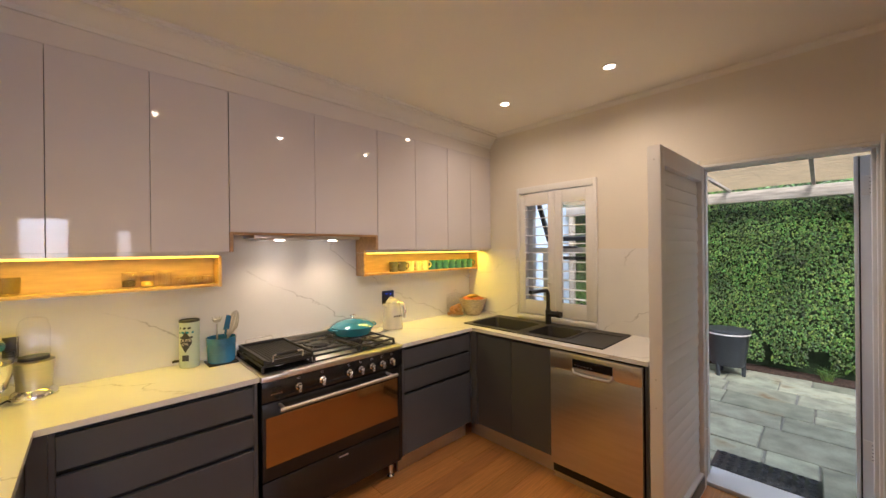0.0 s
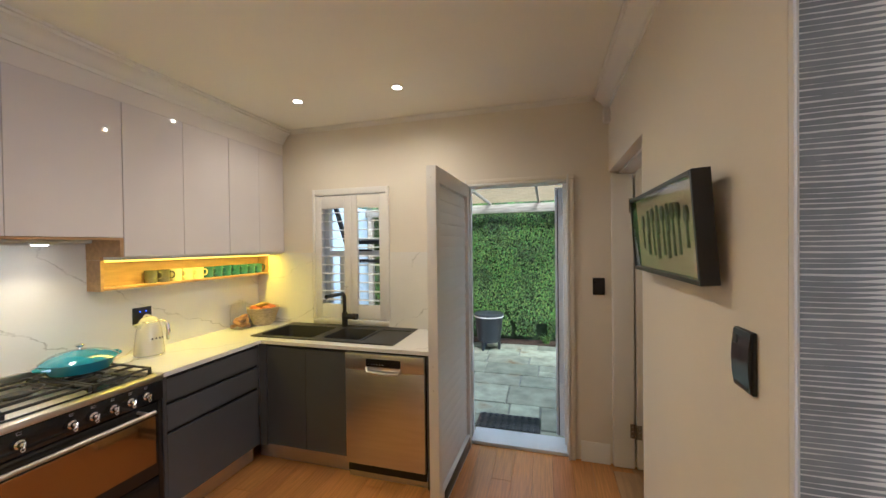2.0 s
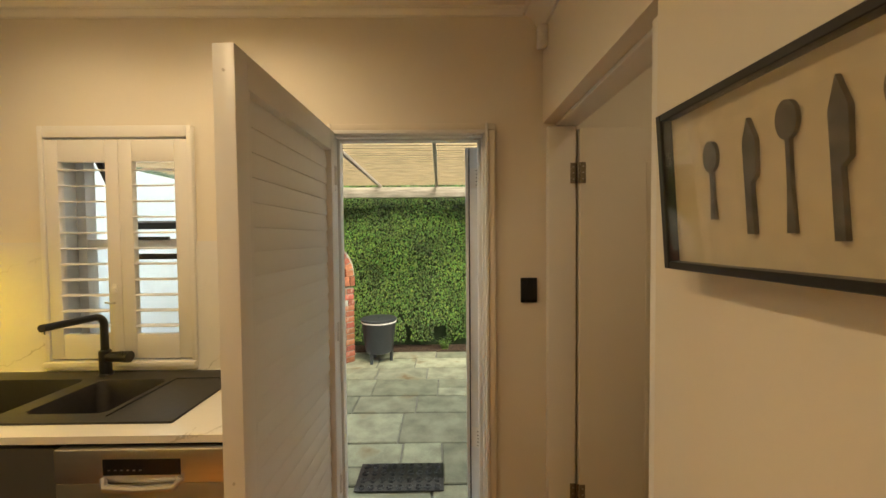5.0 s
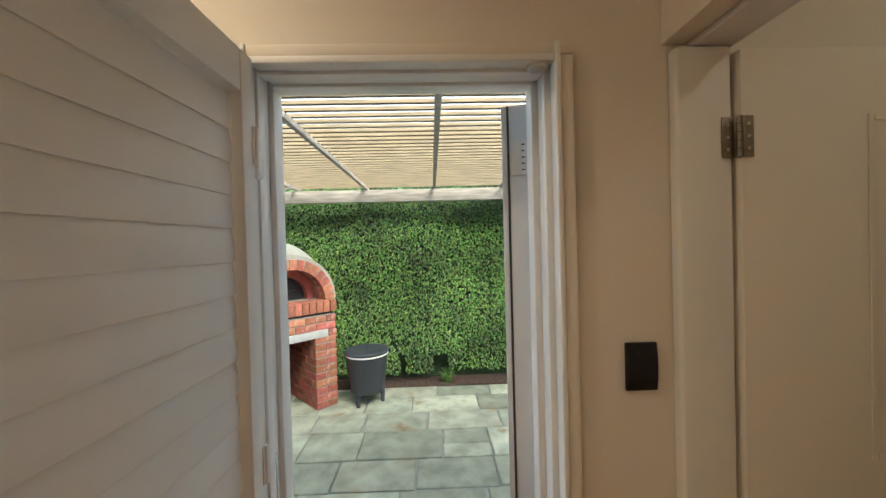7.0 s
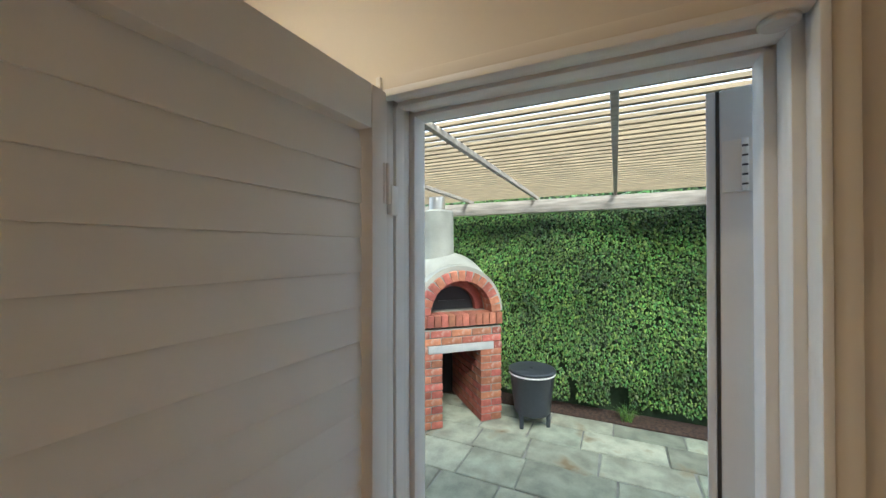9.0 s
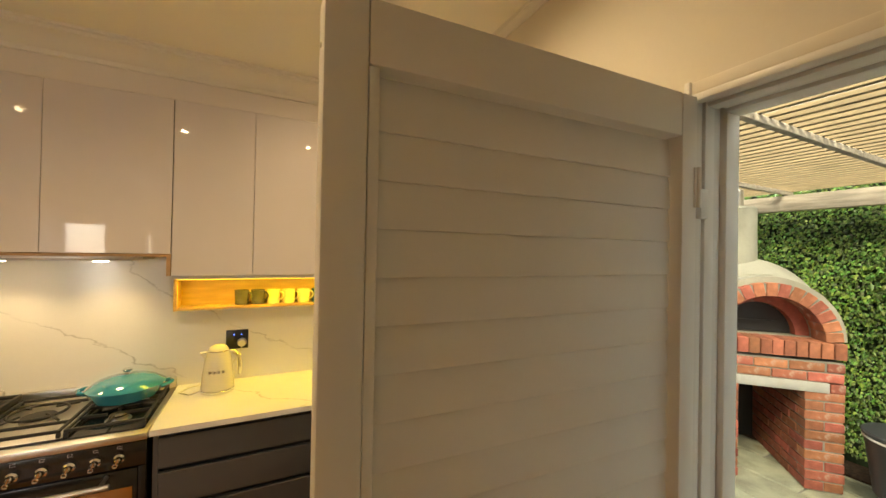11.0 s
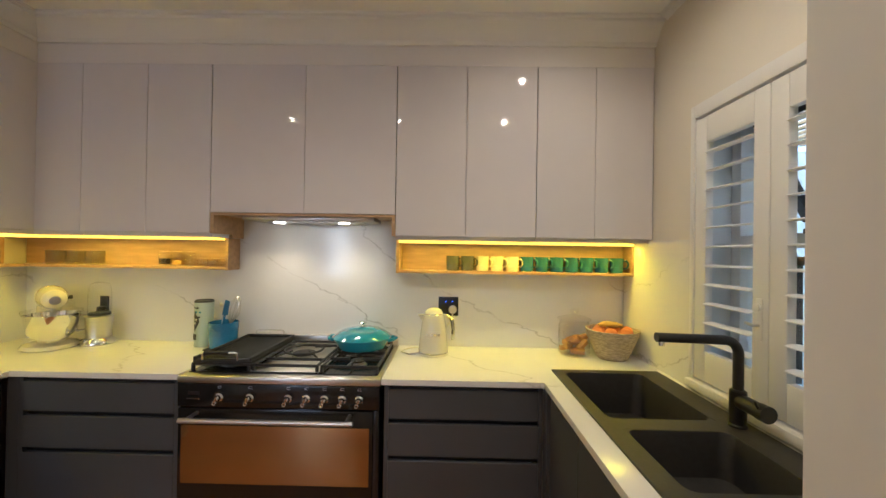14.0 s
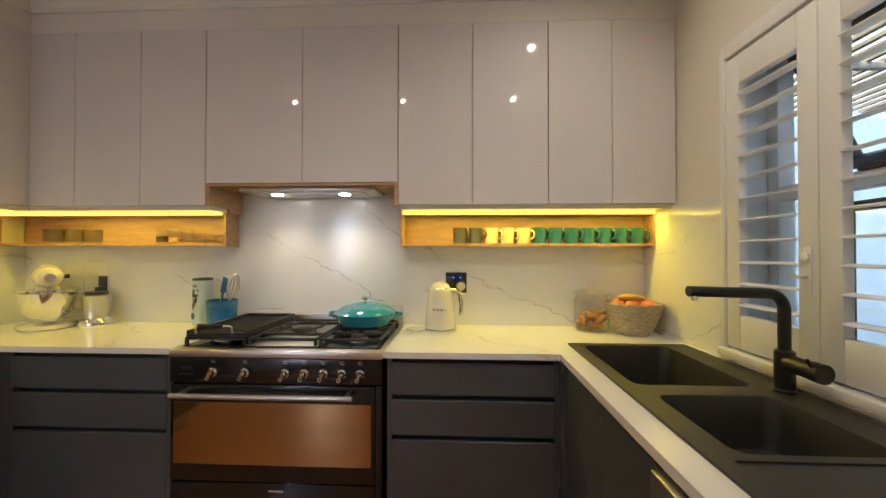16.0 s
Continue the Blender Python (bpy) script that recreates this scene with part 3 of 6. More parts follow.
# ---- kitchen window with shutters ----
def window_unit():
    w = thing("window_1", (XE, 1.68, 0.96), "white framed kitchen window behind shutters", "window", kind="structure")
    y0, y1, z0, z1 = 1.295, 1.99, 0.955, 2.07
    X = 2.74
    part("frame", box(box(box(B(X, X + 0.06, y0, y0 + 0.05, z0, z1, 0.004), X, X + 0.06, y1 - 0.05, y1, z0, z1, 0.004), X, X + 0.06, y0 + 0.0505, y1 - 0.0505, z1 - 0.05, z1, 0.004), X, X + 0.06, y0 + 0.0505, y1 - 0.0505, z0, z0 + 0.05, 0.004), M_BLUEWHITE, w)
    part("transom", B(X, X + 0.06, y0 + 0.0505, y1 - 0.0505, 1.50, 1.55, 0.004), M_BLUEWHITE, w)
    part("mullion", B(X, X + 0.055, 1.79, 1.835, z0 + 0.0505, 1.4995, 0.004), M_BLUEWHITE, w)
    part("pane", B(X + 0.026, X + 0.032, y0 + 0.0505, y1 - 0.0505, z0 + 0.05, 1.4995), M_GLASS, w, "clear glass")
    part("inner_frame", box(box(B(X + 0.055, X + 0.075, y0 + 0.10, y0 + 0.13, 1.02, 1.47), X + 0.055, X + 0.075, 1.755, 1.785, 1.02, 1.47), X + 0.055, X + 0.075, y0 + 0.1305, 1.7545, 1.44, 1.47), M_PVCDARK, w)
    s = part("sash", box(box(box(B(0, 0.03, y0 + 0.055, y0 + 0.09, -0.46, 0), 0, 0.03, y1 - 0.09, y1 - 0.055, -0.46, 0), 0, 0.03, y0 + 0.0905, y1 - 0.0905, -0.04, 0), 0, 0.03, y0 + 0.0905, y1 - 0.0905, -0.46, -0.42), M_PVCDARK, w, "top-hung sash tilted open", world=False)
    s.location, s.rotation_euler = (X + 0.03 - XE, -1.68, 2.015 - 0.96), (0, radians(-28), 0)
    g = part("sash_glass", B(0.012, 0.018, y0 + 0.0905, y1 - 0.0905, -0.42, -0.04), M_GLASS, s, "clear glass", world=False)
    part("reveal", B(XE + 0.012, X - 0.001, y1 - 0.005, y1 - 0.001, z0 + 0.003, z1 - 0.003), M_BLUEWHITE, w)
    part("reveal", B(XE + 0.012, X - 0.001, y0 + 0.001, y0 + 0.005, z0 + 0.003, z1 - 0.003), M_BLUEWHITE, w)
    part("stay", B(X - 0.02, X - 0.002, 1.50, 1.66, 1.545, 1.562, 0.003), M_BLKPL, w, "black casement stay")
    part("window_sill", box(B(XE - 0.045, XE + 0.12, y0 - 0.02, y1 + 0.02, 0.925, 0.955, 0.006), XE - 0.022, XE - 0.001, y0 - 0.02, y1 + 0.02, 0.906, 0.9245, 0.004), M_TRIM, w)
    part("outer_sill", B(XE + 0.121, XO + 0.05, y0, y1, 0.93, 0.957, 0.004), M_TRIM, w)
    fr = part("shutter_frame", box(box(B(XE - 0.028, XE - 0.001, y0 - 0.02, y0 + 0.004, 0.956, 2.095, 0.003), XE - 0.028, XE - 0.001, y1 - 0.004, y1 + 0.02, 0.956, 2.095, 0.003), XE - 0.028, XE - 0.001, y0 + 0.0045, y1 - 0.0045, 2.040, 2.095, 0.003), M_SHUT, w)
    for k, (a, b) in enumerate(((y0 + 0.006, 1.6305), (1.6335, y1 - 0.006))):
        sh = thing("window_shutter", (XE, (a + b) / 2, 0.96), "white louvred window shutter with open slats", "shutter", "shutters of the kitchen window")
        st, x0, x1 = 0.062, XE - 0.022, XE + 0.008
        part("stile", B(x0, x1, a, a + st, 0.965, 2.031, 0.003), M_SHUT, sh)
        part("stile", B(x0, x1, b - st, b, 0.965, 2.031, 0.003), M_SHUT, sh)
        part("rail", B(x0, x1, a + st + 0.0005, b - st - 0.0005, 1.925, 2.031, 0.003), M_SHUT, sh)
        part("rail", B(x0, x1, a + st + 0.0005, b - st - 0.0005, 0.965, 1.085, 0.003), M_SHUT, sh)
        n = 11
        prof = [(-0.025, -0.0015), (-0.016, -0.0035), (0, -0.0045), (0.016, -0.0035), (0.025, -0.0015), (0.025, 0.0015), (0.016, 0.0035), (0, 0.0045), (-0.016, 0.0035), (-0.025, 0.0015)]
        for i in range(n):
            zc, ang = 1.086 + (1.924 - 1.086) * (i + 0.5) / n, radians(5)
            o = [(XE - 0.007 + u * math.cos(ang) - v * math.sin(ang), zc + u * math.sin(ang) + v * math.cos(ang)) for u, v in prof]
            part("slat", P(o, "y", a + st + 0.001, b - st - 0.001), M_SHUT, sh)
        if k == 1:
            lk = part("lock", B(x0 - 0.004, x0 - 0.0005, a + 0.018, a + 0.044, 1.19, 1.33, 0.002), M_SHUT, sh, "white lock plate")
            part("knob", L([(0, 0), (0.012, 0.002), (0.014, 0.01), (0, 0.014)], seg=14), M_SHUT, lk, world=False).matrix_basis = root_pose(sh).inverted() @ pose(x0 - 0.004, a + 0.031, 1.30, 0, -90, 0)
            part("lever", T([(x0 - 0.004, a + 0.031, 1.24), (x0 - 0.022, a + 0.031, 1.24), (x0 - 0.024, a + 0.06, 1.245)], 0.005), M_STEEL, lk, "steel lever")


window_unit()

# windows of the adjoining room, seen in the gloss of the cabinets
for nm, a, b, c0, c1 in (("window_2", -0.95, -0.45, 0.9, 2.05), ("window_3", 0.02, 0.22, 0.7, 1.9)):
    wn2 = thing(nm, ((a + b) / 2, YL - 0.1, c0), "white framed window of the adjoining room", "window", kind="structure")
    part("frame", box(box(box(B(a, a + 0.03, YL - 0.12, YL - 0.06, c0, c1, 0.003), b - 0.03, b, YL - 0.12, YL - 0.06, c0, c1, 0.003), a + 0.0305, b - 0.0305, YL - 0.12, YL - 0.06, c0, c0 + 0.04, 0.003), a + 0.0305, b - 0.0305, YL - 0.12, YL - 0.06, c1 - 0.04, c1, 0.003), M_TRIM, wn2)
    part("pane", B(a + 0.0305, b - 0.0305, YL - 0.093, YL - 0.087, c0 + 0.0405, c1 - 0.0405), M_GLASS, wn2)


# ---- kitchen units ----
def upper_cabinets():
    YF = 2.33
    for a, b, zb in ((-0.377, 0.31, 1.545), (0.312, 1.28, 1.655), (1.282, 2.007, 1.545), (2.009, 2.605, 1.545)):
        c = thing("wall_cabinet", ((a + b) / 2, YN, zb), "glossy off-white handleless wall cabinet", "cabinet", "wall cabinets")
        part("body", B(a, b, YF + 0.024, YN - 0.002, zb - (0.0 if zb > 1.6 else 0.02), 2.43), M_GLOSS, c)
        mid = {-0.377: -0.03, 0.312: 0.803, 1.282: 1.644, 2.009: 2.309}[a]
        for p, q in ((a, mid), (mid, b)):
            part("door", B(p + 0.0012, q - 0.0012, YF, YF + 0.02, zb + 0.001, 2.43, 0.0012, 1), M_GLOSS, c)
    c = thing("corner_wall_cabinet", (-0.7, YN, 1.545), "glossy off-white corner wall cabinet", "cabinet", "wall cabinets")
    part("body", box(B(XW + 0.002, -0.379, YF + 0.024, YN - 0.002, 1.525, 2.43), XW + 0.002, -0.647, 1.60, YF + 0.0235, 1.525, 2.43), M_GLOSS, c)
    part("door", B(-0.6215, -0.3785, YF, YF + 0.02, 1.546, 2.43, 0.0012, 1), M_GLOSS, c)
    part("door", B(-0.645, -0.623, 1.602, YF + 0.02, 1.546, 2.43, 0.0012, 1), M_GLOSS, c)
    c = thing("wall_cabinet", (-0.8, 1.2, 1.545), "glossy off-white handleless wall cabinet", "cabinet", "wall cabinets")
    part("body", B(XW + 0.002, -0.647, 0.70, 1.598, 1.525, 2.43), M_GLOSS, c)
    part("door", B(-0.645, -0.623, 0.702, 1.149, 1.546, 2.43, 0.0012, 1), M_GLOSS, c)
    part("door", B(-0.645, -0.623, 1.151, 1.598, 1.546, 2.43, 0.0012, 1), M_GLOSS, c)


upper_cabinets()


def niche(a, b, endl, endr):
    s = thing("oak_shelf", ((a + b) / 2, YN, 1.34), "open oak box shelf with yellow light strip", "shelf", "oak box shelves")
    y0, y1 = 2.50, YN - 0.014
    part("board", B(a, b, y0, y1, 1.345, 1.360, 0.001, 1), M_OAK, s)
    part("top_board", B(a, b, y0 + 0.001, y1, 1.512, 1.523, 0.001, 1), M_OAK, s)
    part("back", B(a, b, y1 - 0.008, y1 - 0.0005, 1.3605, 1.5115), M_OAK, s)
    if endl:
        part("end", B(a - 0.018, a - 0.0005, y0 - 0.001, y1, 1.342, 1.524, 0.001, 1), M_OAK, s)
    if endr:
        part("end", B(b + 0.0005, b + 0.018, y0 - 0.001, y1, 1.342, 1.524, 0.001, 1), M_OAK, s)
    part("light_strip", B(a, b, 2.478, 2.496, 1.513, 1.5235, 0.002, 1), M_LED, s, "glowing yellow light strip")


niche(1.282, 2.588, True, True)
niche(-0.985, 0.291, False, True)
s = thing("oak_shelf", (-0.9, 1.6, 1.34), "open oak box shelf with yellow light strip", "shelf", "oak box shelves")
part("board", B(-0.985, -0.87, 0.72, 2.499, 1.345, 1.360, 0.001, 1), M_OAK, s)
part("back", B(-0.998, -0.986, 0.72, 2.499, 1.345, 1.523), M_OAK, s)
part("light_strip", B(-0.866, -0.85, 0.74, 2.477, 1.513, 1.5235, 0.002, 1), M_LED, s, "glowing yellow light strip")


def hood():
    h = thing("extractor_hood", (0.8, 2.47, 1.64), "stainless built-in extractor hood framed in oak", "extractor hood")
    for xa, xb in ((0.312, 0.330), (1.2625, 1.2805)):
        part("side_panel", P([(2.332, 1.545), (2.332, 1.6535), (YN - 0.014, 1.6535), (YN - 0.014, 1.5255), (2.50, 1.5255), (2.50, 1.545)], "x", xa, xb), M_OAK, h, "oak side panel")
    part("front_trim", B(0.3305, 1.262, 2.331, 2.349, 1.641, 1.6535, 0.001, 1), M_OAK, h, "oak trim strip")
    part("soffit", B(0.3305, 1.262, 2.3495, YN - 0.014, 1.6455, 1.6535), M_OAK, h)
    part("filter_plate", B(0.45, 1.16, 2.38, 2.60, 1.622, 1.645, 0.006), M_STEEL, h)
    part("filter_panel", B(0.52, 1.09, 2.395, 2.585, 1.616, 1.6215, 0.002), M_ALU, h, "metal grease filter")
    for hx in (0.62, 0.98):
        part("lamp", L([(0, 0), (0.028, 0), (0.03, 0.004), (0.03, 0.0035)], at=(hx, 2.45, 1.6115), seg=20), M_LAMP, h, "lit hood lamp")


hood()

# splashback of veined quartz
solid("splashback_north", B(XW + 0.002, XE - 0.013, YN - 0.0125, YN - 0.001, 0.9055, 1.66), M_MARBLE, "white veined quartz splashback", "splashback", "structure", False)
solid("splashback_east", box(box(B(XE - 0.012, XE - 0.001, 2.025, YN - 0.013, 0.9055, 1.537), XE - 0.012, XE - 0.001, 0.70, 1.278, 0.9055, 1.537), XE - 0.0125, XE - 0.0235, 1.279, 2.024, 0.90, 0.905), M_MARBLE, "white veined quartz splashback", "splashback", "structure", False)
solid("splashback_west", B(XW + 0.001, XW + 0.012, 0.6, YN - 0.013, 0.9055, 1.344), M_MARBLE, "white veined quartz splashback", "splashback", "structure", False)

# worktops
Z0, Z1 = 0.880, 0.905
SX0, SX1, SY0, SY1 = 2.085, 2.545, 1.04, 2.185
XR, YR = XE - 0.013, YN - 0.013
bm = P([(1.274, 2.04), (1.985, 2.04), (1.985, SY0), (SX0, SY0), (SX0, SY1), (SX1, SY1), (SX1, SY0), (SX0 + 0.0005, SY0), (SX0 + 0.0005, SY0 - 0.0005), (1.985, SY0 - 0.0005), (1.985, 0.74), (XR, 0.74), (XR, YR), (1.274, YR)], "z", Z0, Z1)
solid("worktop", bm, M_MARBLE, "white veined quartz worktop round the sink", "worktop", smooth=False)
bm = P([(XW + 0.013, 0.75), (-0.395, 0.75), (-0.395, 2.05), (0.370, 2.05), (0.370, YR), (XW + 0.013, YR)], "z", Z0, Z1)
solid("worktop", bm, M_MARBLE, "white veined quartz worktop beside the cooker", "worktop", smooth=False)


def drawer_unit(a, b, label):
    c = thing("drawer_unit", ((a + b) / 2, 2.35, 0), label, "cabinet", "base drawer units")
    part("carcass", B(a, b, 2.085, YN - 0.02, 0.13, 0.8795), M_GAP, c)
    for e0, e1 in ((a, a + 0.018), (b - 0.018, b)):
        part("side", B(e0, e1, 2.062, 2.0845, 0.13, 0.8795), M_DARK, c)
    for z0, z1 in ((0.726, 0.858), (0.562, 0.704), (0.135, 0.540)):
        part("drawer_front", B(a + 0.019, b - 0.019, 2.060, 2.0825, z0, z1, 0.0015, 1), M_DARK, c)
    part("plinth", B(a, b, 2.125, 2.14, 0.0, 0.129), M_ALU, c, "brushed aluminium plinth")


drawer_unit(1.285, 1.985, "charcoal three-drawer base unit beside the cooker")
drawer_unit(-0.36, 0.364, "charcoal three-drawer base unit under the jars")

c = thing("sink_cabinet", (2.2, 1.7, 0), "charcoal sink base cabinet with two doors", "cabinet")
part("carcass", B(2.03, XE - 0.02, 1.345, 2.0595, 0.13, 0.70), M_GAP, c)
part("filler", B(1.9865, 2.02, 2.0, 2.0595, 0.13, 0.878), M_DARK, c)
for a, b in ((1.342, 1.669), (1.672, 1.998)):
    part("door", B(2.0, 2.022, a, b, 0.135, 0.858, 0.0015, 1), M_DARK, c)
part("plinth", B(2.06, 2.075, 1.34, 2.124, 0, 0.129), M_ALU, c, "brushed aluminium plinth")
c = thing("base_cabinet", (-0.7, 1.4, 0), "charcoal base cabinets along the side wall", "cabinet")
part("carcass", B(XW + 0.02, -0.44, 0.78, 2.0, 0.13, 0.8795), M_GAP, c)
for a, b in ((0.78, 1.40), (1.403, 2.04)):
    part("door", B(-0.438, -0.416, a, b, 0.135, 0.858, 0.0015, 1), M_DARK, c)
part("filler", B(-0.4155, -0.361, 2.062, 2.084, 0.13, 0.8795), M_DARK, c)
part("plinth", B(-0.49, -0.475, 0.78, 2.12, 0, 0.129), M_ALU, c, "brushed aluminium plinth")
part("end_panel", B(2.0, XE - 0.02, 0.742, 0.758, 0.0, 0.879, 0.001, 1), M_DARK, thing("end_panel_unit", (2.3, 0.75, 0), "charcoal end panel beside the dishwasher", "cabinet"))


def dishwasher():
    d = thing("dishwasher", (2.3, 1.05, 0), "stainless dishwasher with black control window", "dishwasher")
    x = 1.972
    part("body", B(2.0, XE - 0.03, 0.766, 1.331, 0.05, 0.86), M_GAP, d)
    part("door", B(x, 1.9995, 0.764, 1.333, 0.115, 0.755, 0.004), M_STEEL, d)
    f = part("fascia", B(x - 0.003, 1.9995, 0.764, 1.333, 0.757, 0.868, 0.004), M_STEEL, d)
    part("display", B(x - 0.0045, x - 0.0032, 0.925, 1.175, 0.785, 0.838, 0.0005, 1), M_BLACK, f, "black control display")
    part("handle", T([(x - 0.002, 0.925, 0.775), (x - 0.016, 0.94, 0.752), (x - 0.018, 1.05, 0.745), (x - 0.016, 1.16, 0.752), (x - 0.002, 1.175, 0.775)], 0.012), M_STEEL, f, "curved steel grip")
    for k in range(6):
        part("key", B(x - 0.0055, x - 0.0046, 1.15 - k * 0.02, 1.158 - k * 0.02, 0.80, 0.804), M_ALU, f)
    part("kick_plate", B(2.02, 2.04, 0.764, 1.333, 0.0, 0.113), M_STEEL, d)


dishwasher()


def round_rect(a, b, c, d, r, seg=6):
    pts = []
    for cx, cy, q in ((b - r, d - r, 0), (a + r, d - r, 1), (a + r, c + r, 2), (b - r, c + r, 3)):
        pts += [(cx + r * math.cos((q + i / seg) * math.pi / 2), cy + r * math.sin((q + i / seg) * math.pi / 2)) for i in range(seg + 1)]
    return pts


def basin(a, b, c, d, zb, zt):
    """A moulded bowl with rounded corners, a soft foot and a closed shell."""
    bm = bmesh.new()
    shell = [(0.0, 0.0008, zb - 0.008), (0.0, 0.0008, zt), (0.0035, 0.034, zt), (0.005, 0.036, zt - 0.004), (0.011, 0.040, zb + 0.03), (0.016, 0.044, zb + 0.010), (0.034, 0.05, zb)]
    rings = [[bm.verts.new((x, y, z)) for x, y in round_rect(a + k, b - k, c + k, d - k, r)] for k, r, z in shell]
    n = len(rings[0])
    for p, q in zip(rings, rings[1:]):
        for i in range(n):
            bm.faces.new((p[i], p[(i + 1) % n], q[(i + 1) % n], q[i]))
    bm.faces.new(rings[0])
    bm.faces.new(rings[-1])
    bmesh.ops.recalc_face_normals(bm, faces=bm.faces)
    return bm


def sink():
    s = thing("sink", (2.31, 1.6, Z1), "black granite double sink with drainer", "sink")
    zt, zr = Z1 + 0.008, Z1 + 0.0003
    x0, x1, y0, y1 = 2.062, 2.562, 1.02, 2.203
    b1, b2 = (2.105, 2.465, 1.69, 2.165), (2.125, 2.455, 1.31, 1.62)
    bm = bmesh.new()
    xs = [x0, 2.105, 2.125, 2.455, 2.465, x1]
    box(bm, x0, 2.105, y0, y1, zr, zt)
    box(bm, 2.465, x1, y0, y1, zr, zt)
    box(bm, 2.105, 2.465, 2.165, y1, zr, zt)
    box(bm, 2.105, 2.465, 1.62, 1.69, zr, zt)
    box(bm, 2.105, 2.125, 1.31, 1.62, zr, zt)
    box(bm, 2.455, 2.465, 1.31, 1.62, zr, zt)
    box(bm, 2.105, 2.465, 1.29, 1.31, zr, zt)
    box(bm, 2.105, 2.465, y0, y0 + 0.02, zr, zt)
    part("rim", bm, M_SINK, s, smooth=False)
    part("drainer", B(2.1055, 2.4645, y0 + 0.0205, 1.2895, zr, zt - 0.004), M_SINK, s)
    for nm, (a, b, c0, c1), dp in (("bowl", b1, 0.19), ("bowl", b2, 0.15)):
        zb = zt - dp
        bm = basin(a, b, c0, c1, zb, zt - 0.0005)
        w = part(nm, bm, M_SINK, s)
        part("drain", L([(0, 0.004), (0.03, 0.004), (0.042, 0.002), (0.044, 0)], at=((a + b) / 2, (c0 + c1) / 2, zb)), M_CHROME, w, "chrome drain")
        if dp < 0.17:
            o = part("overflow", L([(0.008, 0.002), (0.012, 0.004), (0.02, 0.004), (0.022, 0)], seg=20), M_CHROME, w, "chrome overflow ring", world=False)
            o.matrix_basis = root_pose(s).inverted() @ pose(2.35, c0 + 0.001, zt - 0.05, -90, 0, 0)


sink()


def tap():
    t = thing("tap", (2.512, 1.655, Z1 + 0.008), "matt black single lever kitchen tap", "tap")
    x, y, z = 2.512, 1.655, Z1 + 0.0085
    part("base", L([(0, 0), (0.027, 0), (0.027, 0.006), (0.024, 0.01), (0.024, 0.115), (0.018, 0.12), (0, 0.12)], at=(x, y, z)), M_BLKPL, t)
    pts = [(x, y, z + 0.119), (x, y, z + 0.235)]
    for k in range(1, 7):
        a = k / 6 * math.pi / 2
        pts.append((x - 0.045 * (1 - math.cos(a)), y, z + 0.235 + 0.045 * math.sin(a)))
    pts.append((2.245, y, z + 0.285))
    part("spout", T(pts, 0.0155, 16), M_BLKPL, t)
    part("aerator", C((2.262, y, z + 0.274), (2.262, y, z + 0.258), 0.009), M_CHROME, t, "chrome aerator")
    part("mixer_body", C((x, y - 0.015, z + 0.085), (x, y - 0.085, z + 0.085), 0.024), M_BLKPL, t)
    part("lever", C((x, y - 0.0855, z + 0.085), (x, y - 0.115, z + 0.085), 0.026), M_BLKPL, t)
    part("lever_pin", T([(x - 0.02, y - 0.10, z + 0.10), (x - 0.03, y - 0.1, z + 0.12)], 0.004), M_BLKPL, t)


tap()


